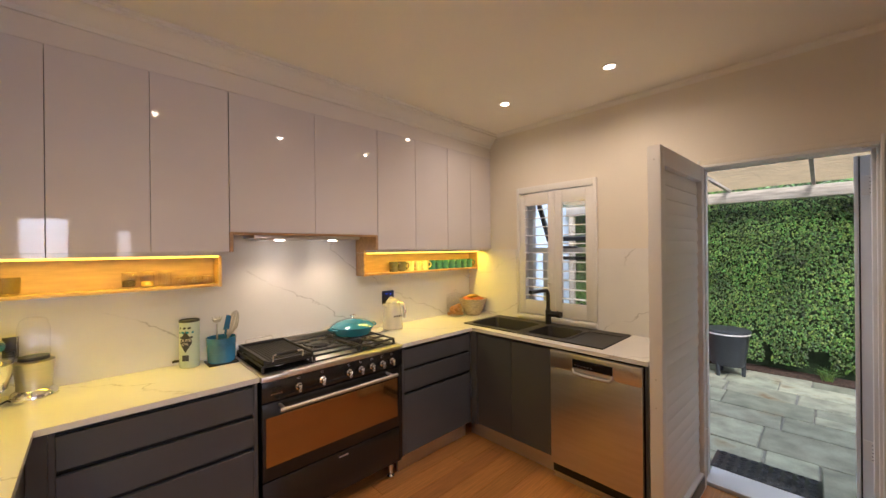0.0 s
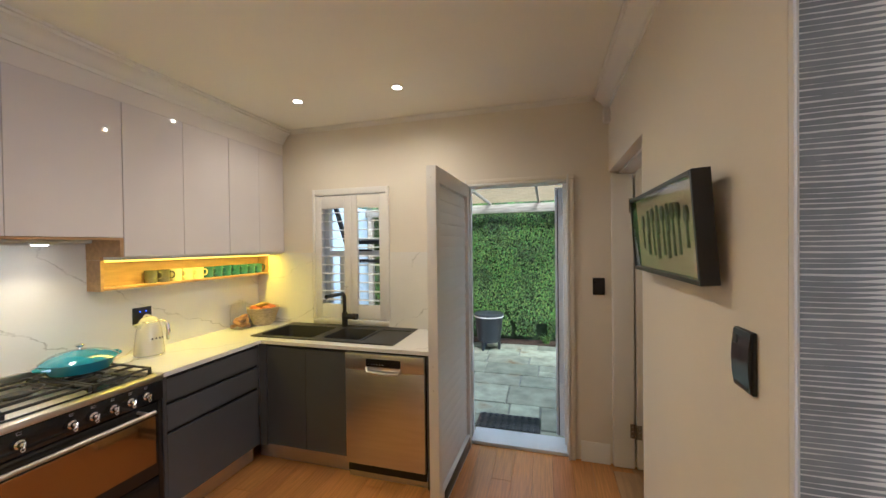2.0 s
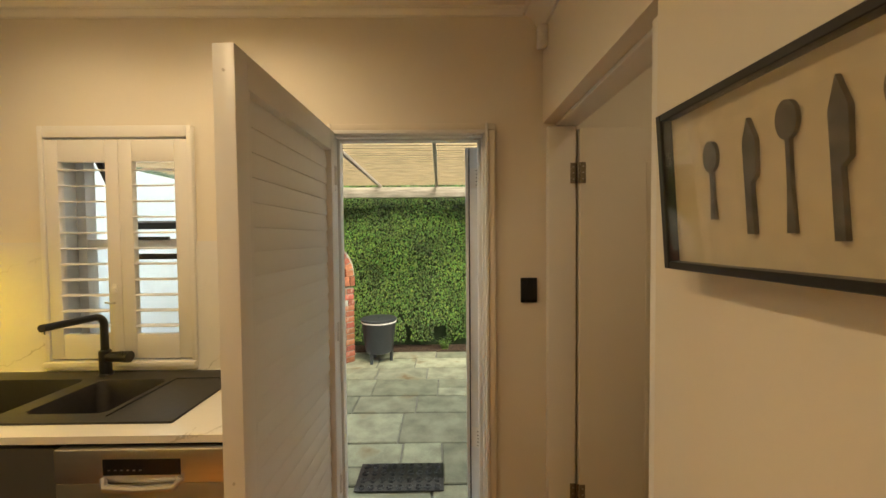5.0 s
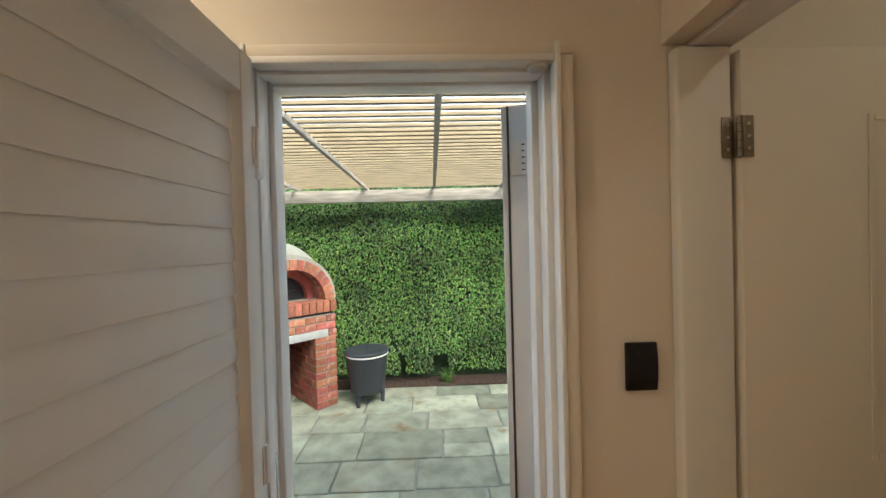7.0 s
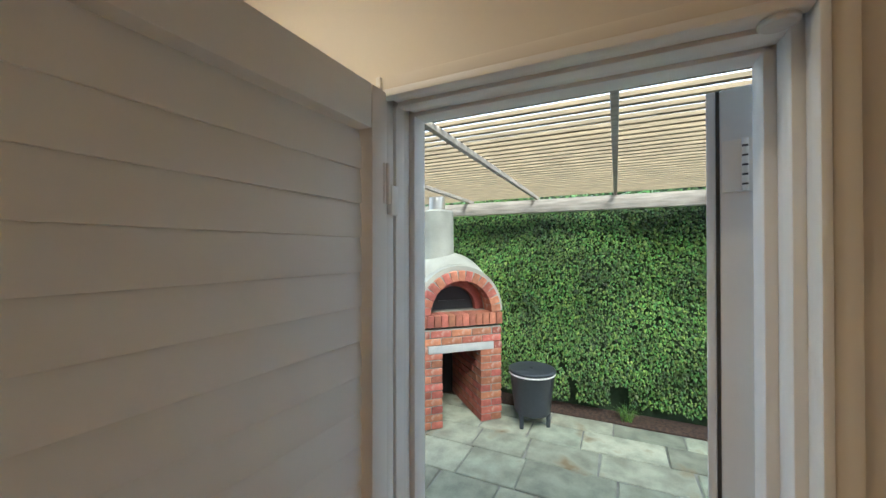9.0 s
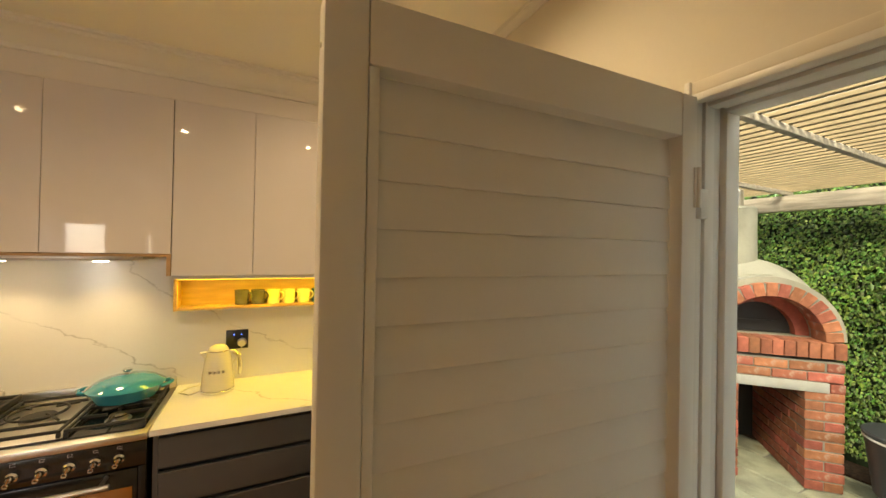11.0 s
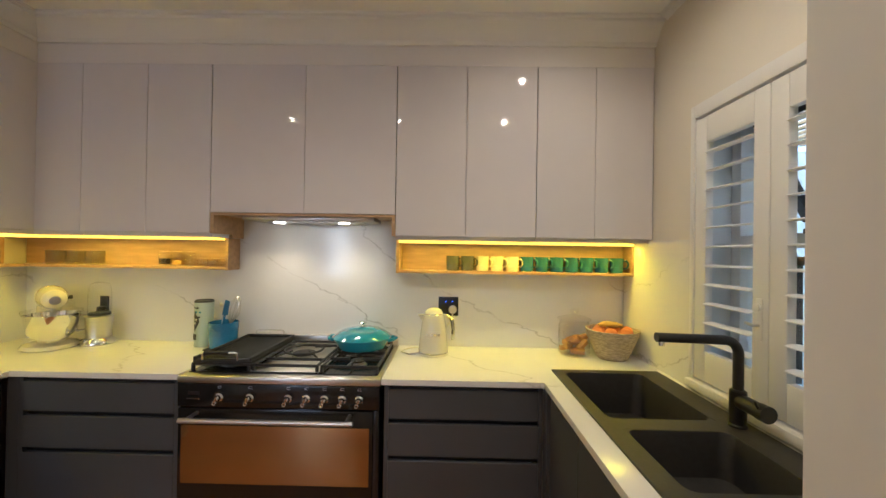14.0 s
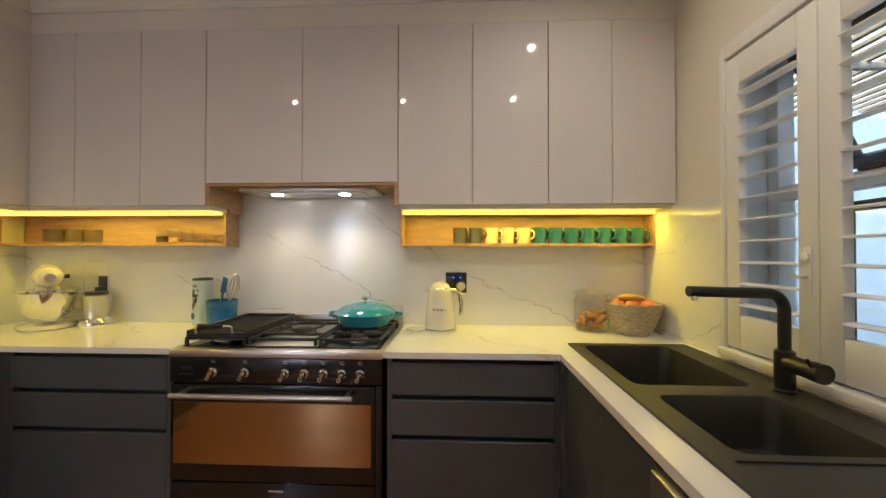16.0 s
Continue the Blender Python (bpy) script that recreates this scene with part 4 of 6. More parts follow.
def cooker():
    k = thing("range_cooker", (0.82, 2.3, 0), "black freestanding gas range cooker with steel hob", "cooker")
    x0, x1, yf, yb = 0.375, 1.270, 2.045, YN - 0.016
    part("body", B(x0 + 0.004, x1 - 0.004, yf + 0.01, yb, 0.12, 0.872), M_BLACK, k)
    part("hob", B(x0, x1, yf - 0.012, yb, 0.874, 0.905, 0.006), M_STEEL, k, "brushed steel hob")
    part("hob_well", B(x0 + 0.02, x1 - 0.02, yf + 0.035, yb - 0.05, 0.9055, 0.909, 0.002), M_BLACK, k, "black enamel hob surface")
    part("hob_plate", B(0.665, 0.98, yf + 0.05, yb - 0.06, 0.9095, 0.912, 0.001), M_STEEL, k, "steel burner plate")
    part("upstand", B(x0, x1, yb - 0.028, yb - 0.001, 0.9055, 0.962, 0.003), M_STEEL, k, "steel upstand")
    pan = part("control_panel", B(x0 + 0.002, x1 - 0.002, yf - 0.008, yf + 0.0095, 0.770, 0.872, 0.003), M_BLACK, k)
    for kx in (0.565, 0.70, 0.868, 0.948, 1.028, 1.105, 1.180):
        r = 0.019
        part("dial", L([(0.027, 0), (0.027, 0.0015), (0, 0.0015)], seg=24), M_BLACK, pan, world=False).matrix_basis = root_pose(k).inverted() @ pose(kx, yf - 0.0085, 0.815, 90, 0, 0)
        kn = part("knob", L([(0, 0.03), (0.006, 0.031), (0.009, 0.028), (0.012, 0.02), (0.013, 0.012), (0.019, 0.006), (r, 0.002), (r, 0.0)], seg=22), M_CHROME, pan, "chrome control knob", world=False)
        kn.matrix_basis = root_pose(k).inverted() @ pose(kx, yf - 0.010, 0.815, 90, 0, 0)
        part("grip", tube(T([(kx + 0.004, yf - 0.041, 0.828), (kx - 0.004, yf - 0.042, 0.805)], 0.0042, 8), [(kx - 0.005 + 0.007 * math.cos(q * 0.7), yf - 0.042, 0.800 + 0.007 * math.sin(q * 0.7)) for q in range(9)], 0.0028, 6, closed=True), M_CHROME, pan, "chrome grip")
        part("symbol", box(box(B(kx - 0.008, kx + 0.008, yf - 0.0090, yf - 0.0083, 0.853, 0.8545), kx - 0.008, kx + 0.008, yf - 0.0090, yf - 0.0083, 0.862, 0.8635), kx - 0.008, kx - 0.0065, yf - 0.0090, yf - 0.0083, 0.8545, 0.862), M_ALU, pan)
    part("clock_display", B(0.425, 0.475, yf - 0.0095, yf - 0.0083, 0.822, 0.838), M_BLKPL, pan)
    for q in range(5):
        part("clock_key", C((0.424 + q * 0.0125, yf - 0.008, 0.806), (0.424 + q * 0.0125, yf - 0.012, 0.806), 0.0035, seg=10), M_CHROME, pan)
    d = part("oven_door", B(x0 + 0.004, x1 - 0.03, yf - 0.006, yf + 0.0095, 0.365, 0.762, 0.004), M_BLACK, k)
    part("window", B(x0 + 0.02, x1 - 0.045, yf - 0.009, yf - 0.0065, 0.435, 0.690, 0.001, 1), M_OVENGLASS, d, "reflective oven window, its golden tint a painted floor reflection")
    part("handle", T([(x0 + 0.065, yf - 0.085, 0.744), (x1 - 0.10, yf - 0.085, 0.744)], 0.0105, 14), M_STEEL, d, "steel towel-bar handle")
    for hx in (x0 + 0.09, x1 - 0.13):
        part("handle_post", C((hx, yf - 0.006, 0.744), (hx, yf - 0.084, 0.744), 0.008), M_STEEL, d)
    dr = part("storage_drawer", B(x0 + 0.004, x1 - 0.03, yf - 0.004, yf + 0.0095, 0.14, 0.358, 0.004), M_BLACK, k)
    part("badge", B(0.80, 0.86, yf - 0.0048, yf - 0.0042, 0.325, 0.332), M_ALU, dr)
    part("side_trim", B(x1 - 0.029, x1 - 0.003, yf - 0.004, yf + 0.0095, 0.14, 0.766, 0.003), M_BLACK, k)
    for lx in (x0 + 0.06, x1 - 0.06):
        part("foot", L([(0.025, 0), (0.025, 0.02), (0.017, 0.03), (0.017, 0.12)], at=(lx, yf + 0.06, 0), seg=16), M_CHROME, k, "adjustable steel foot")
    for lx in (x0 + 0.06, x1 - 0.06):
        part("foot", L([(0.025, 0), (0.025, 0.02), (0.017, 0.03), (0.017, 0.12)], at=(lx, yb - 0.06, 0), seg=16), M_CHROME, k)
    # burners and pan supports
    ym, yc0, yc1 = (yf + yb) / 2, yf + 0.17, yb - 0.18
    burners = [(0.82, ym, 0.06), (1.125, yc0, 0.035), (1.125, yc1, 0.045), (0.51, yc0, 0.04), (0.51, yc1, 0.045)]
    for bx_, by_, r in burners:
        bu = part("burner", L([(r * 1.35, 0), (r * 1.35, 0.004), (r, 0.006), (r, 0.017), (r * 0.9, 0.018)], at=(bx_, by_, 0.9095)), M_STEEL, k, "steel gas burner ring")
        part("cap", L([(r * 0.95, 0), (r * 0.95, 0.006), (r * 0.8, 0.009), (0, 0.0095)], at=(bx_, by_, 0.9282)), M_IRON, bu, "black burner cap")
    def grate(xa, xb):
        bm = bmesh.new()
        zt = 0.944
        for yy in (yf + 0.055, ym, yb - 0.075):
            box(bm, xa, xb, yy - 0.006, yy + 0.006, zt - 0.012, zt, 0.002, 1)
        for xx in (xa + 0.006, xb - 0.006):
            box(bm, xx - 0.006, xx + 0.006, yf + 0.0615, yb - 0.0815, zt - 0.012, zt - 0.001, 0.002, 1)
            for yy in (yf + 0.055, yb - 0.075):
                box(bm, xx - 0.006, xx + 0.006, yy - 0.006, yy + 0.006, 0.9095, zt - 0.0125)
        xm = (xa + xb) / 2
        for yy in (yc0, yc1):
            for s in (-1, 1):
                box(bm, min(xm + s * 0.03, xm + s * 0.13), max(xm + s * 0.03, xm + s * 0.13), yy - 0.004, yy + 0.004, zt - 0.011, zt + 0.001)
                box(bm, xm - 0.004, xm + 0.004, yy + min(s * 0.03, s * 0.11), yy + max(s * 0.03, s * 0.11), zt - 0.011, zt + 0.001)
        part("pan_support", bm, M_IRON, k, "cast iron pan support")
    grate(0.395, 0.665)
    grate(0.985, 1.25)
    bm = bmesh.new()
    for yy in (yf + 0.055, ym - 0.13, ym + 0.13, yb - 0.075):
        box(bm, 0.675, 0.975, yy - 0.006, yy + 0.006, 0.932, 0.944, 0.002, 1)
    for xx in (0.681, 0.969):
        box(bm, xx - 0.006, xx + 0.006, yf + 0.0615, yb - 0.0815, 0.932, 0.943, 0.002, 1)
        for yy in (yf + 0.055, yb - 0.075):
            box(bm, xx - 0.006, xx + 0.006, yy - 0.006, yy + 0.006, 0.9125, 0.9315)
    for q in range(4):
        a = q * math.pi / 2 + math.pi / 4
        tube(bm, [(0.82 + 0.06 * math.cos(a), ym + 0.06 * math.sin(a), 0.953), (0.82 + 0.145 * math.cos(a), ym + 0.145 * math.sin(a), 0.940)], 0.005, 6)
    tube(bm, [(0.82 + 0.095 * math.cos(q * math.pi / 14), ym + 0.095 * math.sin(q * math.pi / 14), 0.951) for q in range(28)], 0.0055, 6, closed=True)
    part("wok_support", bm, M_IRON, k, "cast iron wok ring and support")


cooker()


def griddle():
    g = thing("griddle_pan", (0.53, 2.33, 0.945), "black ribbed cast iron griddle plate on the hob", "griddle")
    x0, x1, y0, y1, z = 0.405, 0.675, 2.09, 2.55, 0.9455
    part("plate", B(x0, x1, y0, y1, z, z + 0.012, 0.003), M_IRON, g)
    bm = bmesh.new()
    for i in range(15):
        xx = x0 + 0.024 + i * 0.0158
        box(bm, xx, xx + 0.006, y0 + 0.04, y1 - 0.03, z + 0.0122, z + 0.0165)
    part("ribs", bm, M_IRON, g)
    part("lip", box(box(box(B(x0, x0 + 0.012, y0, y1, z + 0.0122, z + 0.028, 0.003), x1 - 0.012, x1, y0, y1, z + 0.0122, z + 0.028, 0.003), x0 + 0.0125, x1 - 0.0125, y1 - 0.012, y1, z + 0.0122, z + 0.028, 0.003), x0 + 0.0125, x1 - 0.0125, y0, y0 + 0.012, z + 0.0122, z + 0.02, 0.003), M_IRON, g)
    for yy in (y0, y1):
        s = -1 if yy == y0 else 1
        part("handle", T([(0.45, yy + s * 0.001, z + 0.014), (0.45, yy + s * 0.006, z + 0.045), (0.46, yy + s * 0.01, z + 0.05), (0.60, yy + s * 0.01, z + 0.05), (0.61, yy + s * 0.006, z + 0.045), (0.61, yy + s * 0.001, z + 0.014)], 0.004, 8), M_STEEL, g, "bent steel wire handle")
        if s < 0:
            part("grip", C((0.465, yy - 0.01, z + 0.05), (0.575, yy - 0.01, z + 0.05), 0.0085, seg=12), M_IRON, g)


griddle()

# ---- ceiling downlights and sensor ----
# The last fitting, in the side room, is unseen and only added for light.
for lx, ly, watts in DOWNLIGHTS:
    d = thing("downlight", (lx, ly, ZC), "small white recessed ceiling downlight, lit", "downlight", "ceiling downlights")
    part("bezel", L([(0.030, 0.0), (0.033, -0.004), (0.043, -0.003), (0.045, 0.0)], at=(lx, ly, ZC - 0.0005)), M_TRIM, d)
    part("bulb", L([(0, -0.001), (0.0285, -0.001), (0.0285, -0.0004)], at=(lx, ly, ZC)), M_LAMP, d, "glowing lamp face")
d = thing("alarm_sensor", (2.53, -0.40, 2.44), "small white alarm sensor high in the corner", "sensor")
part("housing", B(2.515, 2.565, -0.4295, -0.385, 2.43, 2.533, 0.01), M_TRIM, d)
part("lens", B(2.511, 2.5145, -0.422, -0.392, 2.45, 2.495, 0.001), M_PANELW, d)

# ---- courtyard ----
ZG = -0.14
solid("ground", box(B(2.831, 60, -60, 60, ZG - 0.3, ZG - 0.014), -60, 2.8305, -60, -2.0, ZG - 0.3, ZG - 0.014), M_MORTAR, "grey mortar bed under courtyard paving", "ground", "structure", False)
pav = thing("pavement", (4.6, 0.6, ZG), "weathered grey-green flagstone paving", "paving", kind="structure")


def flagstones():
    rng = random.Random(4)
    x = 2.86
    while x < 6.15:
        d = rng.choice((0.30, 0.38, 0.46, 0.52))
        y = -2.2 + rng.uniform(0, 0.3)
        while y < 3.3:
            w = rng.choice((0.32, 0.42, 0.5, 0.62, 0.72))
            cuts = [(x, x + d)]
            if d > 0.4 and rng.random() < 0.35:
                c0 = x + d * rng.uniform(0.4, 0.6)
                cuts = [(x, c0), (c0, x + d)]
            for xa, xb in cuts:
                xb = min(xb, 6.17)
                g, dz = 0.008, rng.uniform(-0.004, 0.004)
                j = [rng.uniform(-0.007, 0.007) for _ in range(8)]
                cs = [(xa + g + j[0], y + g + j[1]), (xb - g + j[2], y + g + j[3]), (xb - g + j[4], y + w - g + j[5]), (xa + g + j[6], y + w - g + j[7])]
                bm = bmesh.new()
                lo = [bm.verts.new((p[0], p[1], ZG - 0.0135)) for p in cs]
                mid = [bm.verts.new((p[0], p[1], ZG - 0.006 + dz)) for p in cs]
                cx, cy = sum(p[0] for p in cs) / 4, sum(p[1] for p in cs) / 4
                top = [bm.verts.new((p[0] + 0.008 * (1 if cx > p[0] else -1), p[1] + 0.008 * (1 if cy > p[1] else -1), ZG + dz)) for p in cs]
                for A, Bq in ((lo, mid), (mid, top)):
                    for q in range(4):
                        bm.faces.new((A[q], A[(q + 1) % 4], Bq[(q + 1) % 4], Bq[q]))
                bm.faces.new(top)
                bmesh.ops.recalc_face_normals(bm, faces=bm.faces)
                part("flagstone", bm, M_SLAB, pav, smooth=False)
            y += w
        x += d


solid("garden_wall", B(6.50, 6.72, -4, 5, ZG - 0.1, 2.75), M_IVYSHADE, "garden wall hidden behind climbing ivy", "wall", "structure", False)
solid("garden_wall_side", B(2.84, 6.49, 3.35, 3.55, ZG - 0.1, 2.3), M_DAYBLUE, "plain courtyard wall with blue daylight put into its colour", "wall", "structure", False)
solid("garden_wall_end", B(2.84, 6.49, -2.6, -2.4, ZG - 0.1, 2.3), M_DAYBLUE, "plain courtyard wall with blue daylight put into its colour", "wall", "structure", False)
solid("flower_bed", B(6.18, 6.495, -2.4, 3.3, ZG - 0.013, ZG + 0.012, 0.01), M_SOIL, "narrow strip of bark mulch under the ivy", "flower bed", "structure")


def ivy():
    rng = np.random.RandomState(7)
    n = 62000
    y = rng.uniform(-2.3, 3.3, n)
    z = ZG + 0.12 + rng.uniform(0, 1, n) ** 0.9 * 2.75
    keep = ~((z < 0.22) & (np.sin(y * 5.3) + np.sin(y * 11.1 + 1) > 0.9 - 0.0 * y))
    y, z = y[keep], z[keep]
    n = len(y)
    bulge = 0.045 * (np.sin(y * 2.7 + 1.3 * np.sin(z * 2.1)) + np.sin(z * 4.1 + y * 1.7)) + 0.05
    x = 6.47 - np.abs(bulge) - rng.uniform(0, 0.05, n)
    size = rng.uniform(0.014, 0.027, n) * (1 + 0.5 * (rng.uniform(0, 1, n) < 0.06))
    verts, faces = [], []
    tw = rng.uniform(-0.9, 0.9, n)
    ti = rng.uniform(0.1, 0.9, n)
    ya = rng.uniform(-0.7, 0.7, n)
    shape = ((0, 0.0), (-0.55, 0.35), (-0.35, 0.85), (0, 1.25), (0.35, 0.85), (0.55, 0.35))
    for i in range(n):
        s, c, q = size[i], math.cos(tw[i]), math.sin(tw[i])
        k = len(verts)
        for j, (u, v) in enumerate(shape):
            a, b = (u * c - v * q) * s, -(u * q + v * c) * s
            out = ti[i] * (-b) * 0.2 + (0.25 * s if u == 0 else 0) + ti[i] * (v * s) * 0.8
            verts.append((x[i] - out, y[i] + a * math.cos(ya[i]), z[i] + b * math.cos(ti[i] * 0.6)))
        faces.append((k, k + 1, k + 2, k + 3))
        faces.append((k, k + 3, k + 4, k + 5))
    me = bpy.data.meshes.new("ivy")
    me.from_pydata(verts, [], faces)
    me.materials.append(M_LEAF)
    tagged(new("ivy", me), "dense green ivy covering the garden wall", "ivy", kind="stuff")


ivy()


def pergola():
    p = thing("pergola", (4.6, 0.6, ZG), "weathered timber pergola with close battens and clear sheet roof", "pergola")
    part("beam", B(6.10, 6.19, -2.4, 3.34, 2.14, 2.285, 0.006), M_BEAM, p)
    part("wall_plate", B(2.835, 2.88, -2.4, 3.34, 2.20, 2.31, 0.004), M_BEAM, p)
    for yy in (-1.54, -0.71, 0.12, 0.95, 1.78, 2.61):
        part("rafter", B(2.8805, 6.28, yy - 0.017, yy + 0.017, 2.298, 2.335, 0.003, 1), M_BEAM, p)
    xx = 2.92
    while xx < 6.3:
        part("batten", B(xx, xx + 0.030, -2.4, 3.34, 2.3355, 2.355), M_SLAT, p, smooth=False)
        xx += 0.092
    part("roof_sheet", B(2.84, 6.36, -2.4, 3.34, 2.357, 2.361), M_SHEET, p, "translucent roof sheet")
    for yy in (-2.3, 3.2):
        part("post", B(6.095, 6.185, yy, yy + 0.09, ZG - 0.013, 2.139, 0.004), M_BEAM, p)


pergola()


def pizza_oven():
    o = thing("pizza_oven", pose(5.45, 1.59, ZG, 0, 0, -46), "domed pizza oven on red brick piers", "pizza oven")
    # local: x along the front (to the viewer's right), y inward
    H = -ZG
    W = 0.465
    def put(name, bm, m, label="", parent=None):
        return part(name, bm, m, parent or o, label, world=False)
    rng = random.Random(9)
    base = {}
    def brick(x, y, z, w, d, h=0.068, parent=None, turn=None):
        key = (round(w, 3), round(d, 3), round(h, 3))
        if key not in base:
            base[key] = mesh_of("brick", B(-w / 2, w / 2, -d / 2, d / 2, -h / 2, h / 2, 0.004, 1), M_BRICK)
        ob = new("brick", base[key])
        ob.parent = parent or o
        ob.location = (x + rng.uniform(-0.002, 0.002), y + rng.uniform(-0.003, 0.003), z)
        ob.rotation_euler = turn or (0, 0, rng.uniform(-0.008, 0.008))
    D = 0.95
    piers = []
    for s in (-1, 1):
        xc = s * (W - 0.125)
        pr = put("pier", B(xc - 0.113, xc + 0.113, 0.008, D - 0.02, 0, 0.775), M_MORTAR, "red brick pier")
        course, n = 0.0785, 10
        for i in range(n):
            z = 0.04 + i * course
            if i % 2:
                brick(xc, 0.055, z, 0.246, 0.108, parent=pr)
                for k in range(4):
                    brick(xc, 0.232 + k * 0.226, z, 0.246, 0.215, parent=pr)
            else:
                brick(xc - 0.063, 0.11, z, 0.118, 0.218, parent=pr)
                brick(xc + 0.063, 0.11, z, 0.118, 0.218, parent=pr)
                for k in range(3):
                    brick(xc, 0.338 + k * 0.228, z, 0.246, 0.215, parent=pr)
    # Black sheet closes the hollow between the piers, its shade painted in.
    put("back_panel", B(-W + 0.25, W - 0.25, D - 0.06, D - 0.03, 0, 0.775), M_GAP, "near-black panel standing in for the wood store's shade")
    put("lintel", B(-0.37, 0.37, -0.006, 0.12, 0.775, 0.855, 0.006), M_CONC, "pale concrete lintel")
    for s in (-1, 1):
        brick(s * 0.42, 0.06, 0.815, 0.09, 0.12, 0.072)
    slab = put("slab", B(-W + 0.004, W - 0.004, 0.125, D, 0.7765, 1.022), M_MORTAR)
    put("course_core", B(-W + 0.006, W - 0.006, 0.012, 0.1245, 0.857, 1.022), M_MORTAR)
    for r in range(2):
        for k in range(4 if r == 0 else 5):
            w = 0.222
            xx = -0.346 + k * 0.231 if r == 0 else max(-0.41, min(0.41, -0.462 + k * 0.231))
            brick(xx, 0.055, 0.895 + r * 0.0785, (w if r == 0 or 0 < k < 4 else 0.108), 0.108)
    for r in range(3):
        for k in range(4):
            for s in (-1, 1):
                brick(s * (W - 0.055), 0.24 + k * 0.228, 0.815 + r * 0.0785, 0.11, 0.218)
    zs = 1.175
    for k in range(12):
        brick(-0.43 + k * 0.0782, 0.10, zs - 0.066, 0.071, 0.232, 0.125)
    put("hearth", B(-W, W, 0.222, D, 1.0225, zs - 0.005), M_CEMENT)
    RI, RO = 0.345, 0.455
    n = 15
    for k in range(n):
        a = math.pi * (k + 0.5) / n
        rm = (RI + RO) / 2
        ob_r = (0, -(a - math.pi / 2), 0)
        brick(rm * math.cos(a), 0.10, zs + rm * math.sin(a), 2 * RI * math.sin(math.pi / n / 2) * 1.03, 0.20, RO - RI, turn=ob_r)
    # mortar ring, vault, inner lining
    def half_ring(ri, ro, y0, y1, m, name, seg=28, label=""):
        out = [(ro * math.cos(math.pi * i / seg), zs + ro * math.sin(math.pi * i / seg)) for i in range(seg + 1)]
        inn = [(ri * math.cos(math.pi * i / seg), zs + ri * math.sin(math.pi * i / seg)) for i in range(seg, -1, -1)]
        bm = bmesh.new()
        full = out + inn
        va = [bm.verts.new((p[0], y0, p[1])) for p in full]
        vb = [bm.verts.new((p[0], y1, p[1])) for p in full]
        m2 = len(full)
        for i in range(m2):
            bm.faces.new((va[i], vb[i], vb[(i + 1) % m2], va[(i + 1) % m2]))
        for i in range(seg):
            bm.faces.new((va[i], va[i + 1], va[m2 - 2 - i], va[m2 - 1 - i]))
            bm.faces.new((vb[i], vb[m2 - 1 - i], vb[m2 - 2 - i], vb[i + 1]))
        bmesh.ops.recalc_face_normals(bm, faces=bm.faces)
        return put(name, bm, m, label)
    half_ring(RI + 0.004, RO - 0.004, 0.008, 0.20, M_MORTAR, "arch_mortar")
    half_ring(RI + 0.02, RO + 0.05, 0.06, 0.62, M_CEMENT, "vault", label="smooth cement entrance vault")
    half_ring(0.27, RI + 0.019, 0.26, 0.34, M_BRICK, "inner_arch", label="sooty inner brick arch")
    put("oven_door", box(P([(0.265 * math.cos(math.pi * i / 20), zs + 0.003 + 0.262 * math.sin(math.pi * i / 20)) for i in range(21)], "y", 0.33, 0.345), -0.16, 0.16, 0.30, 0.3295, zs + 0.09, zs + 0.105), M_IRON, "black iron oven door")
    prof = [(0.60 * math.cos(a), 0.60 * math.sin(a)) for a in [i / 14 * math.pi / 2 for i in range(14)]] + [(0, 0.60)]
    dome = L([(0.60, -0.20)] + prof, 40, at=(0, 0.58, zs))
    bmesh.ops.transform(dome, matrix=Matrix.Translation((0, 0, zs)) @ Matrix.Diagonal((0.99, 1, 1.10, 1)) @ Matrix.Translation((0, 0, -zs)), verts=dome.verts)
    for v in dome.verts:
        v.co.y = max(v.co.y, 0.21)
    bmesh.ops.delete(dome, geom=[v for v in dome.verts if v.co.y < 0.2101 and math.hypot(v.co.x, v.co.z - zs) < 0.42], context="VERTS")
    put("dome", dome, M_CEMENT, "pale cement rendered dome")
    ch = put("chimney", L([(0.2, 0), (0.195, 0.60), (0.18, 0.62), (0.06, 0.62)], at=(-0.10, 0.55, zs + 0.52)), M_CEMENT, "cement chimney stack")
    put("flue", L([(0.095, 0), (0.095, 0.20), (0.085, 0.20)], at=(-0.10, 0.55, zs + 1.13)), M_STEEL, "steel flue pipe", ch)
    put("side_shelf", B(-0.62, -W - 0.01, 0.2, 0.6, 0.88, 1.10, 0.01), M_BLKPL, "dark box on the oven's side")


pizza_oven()


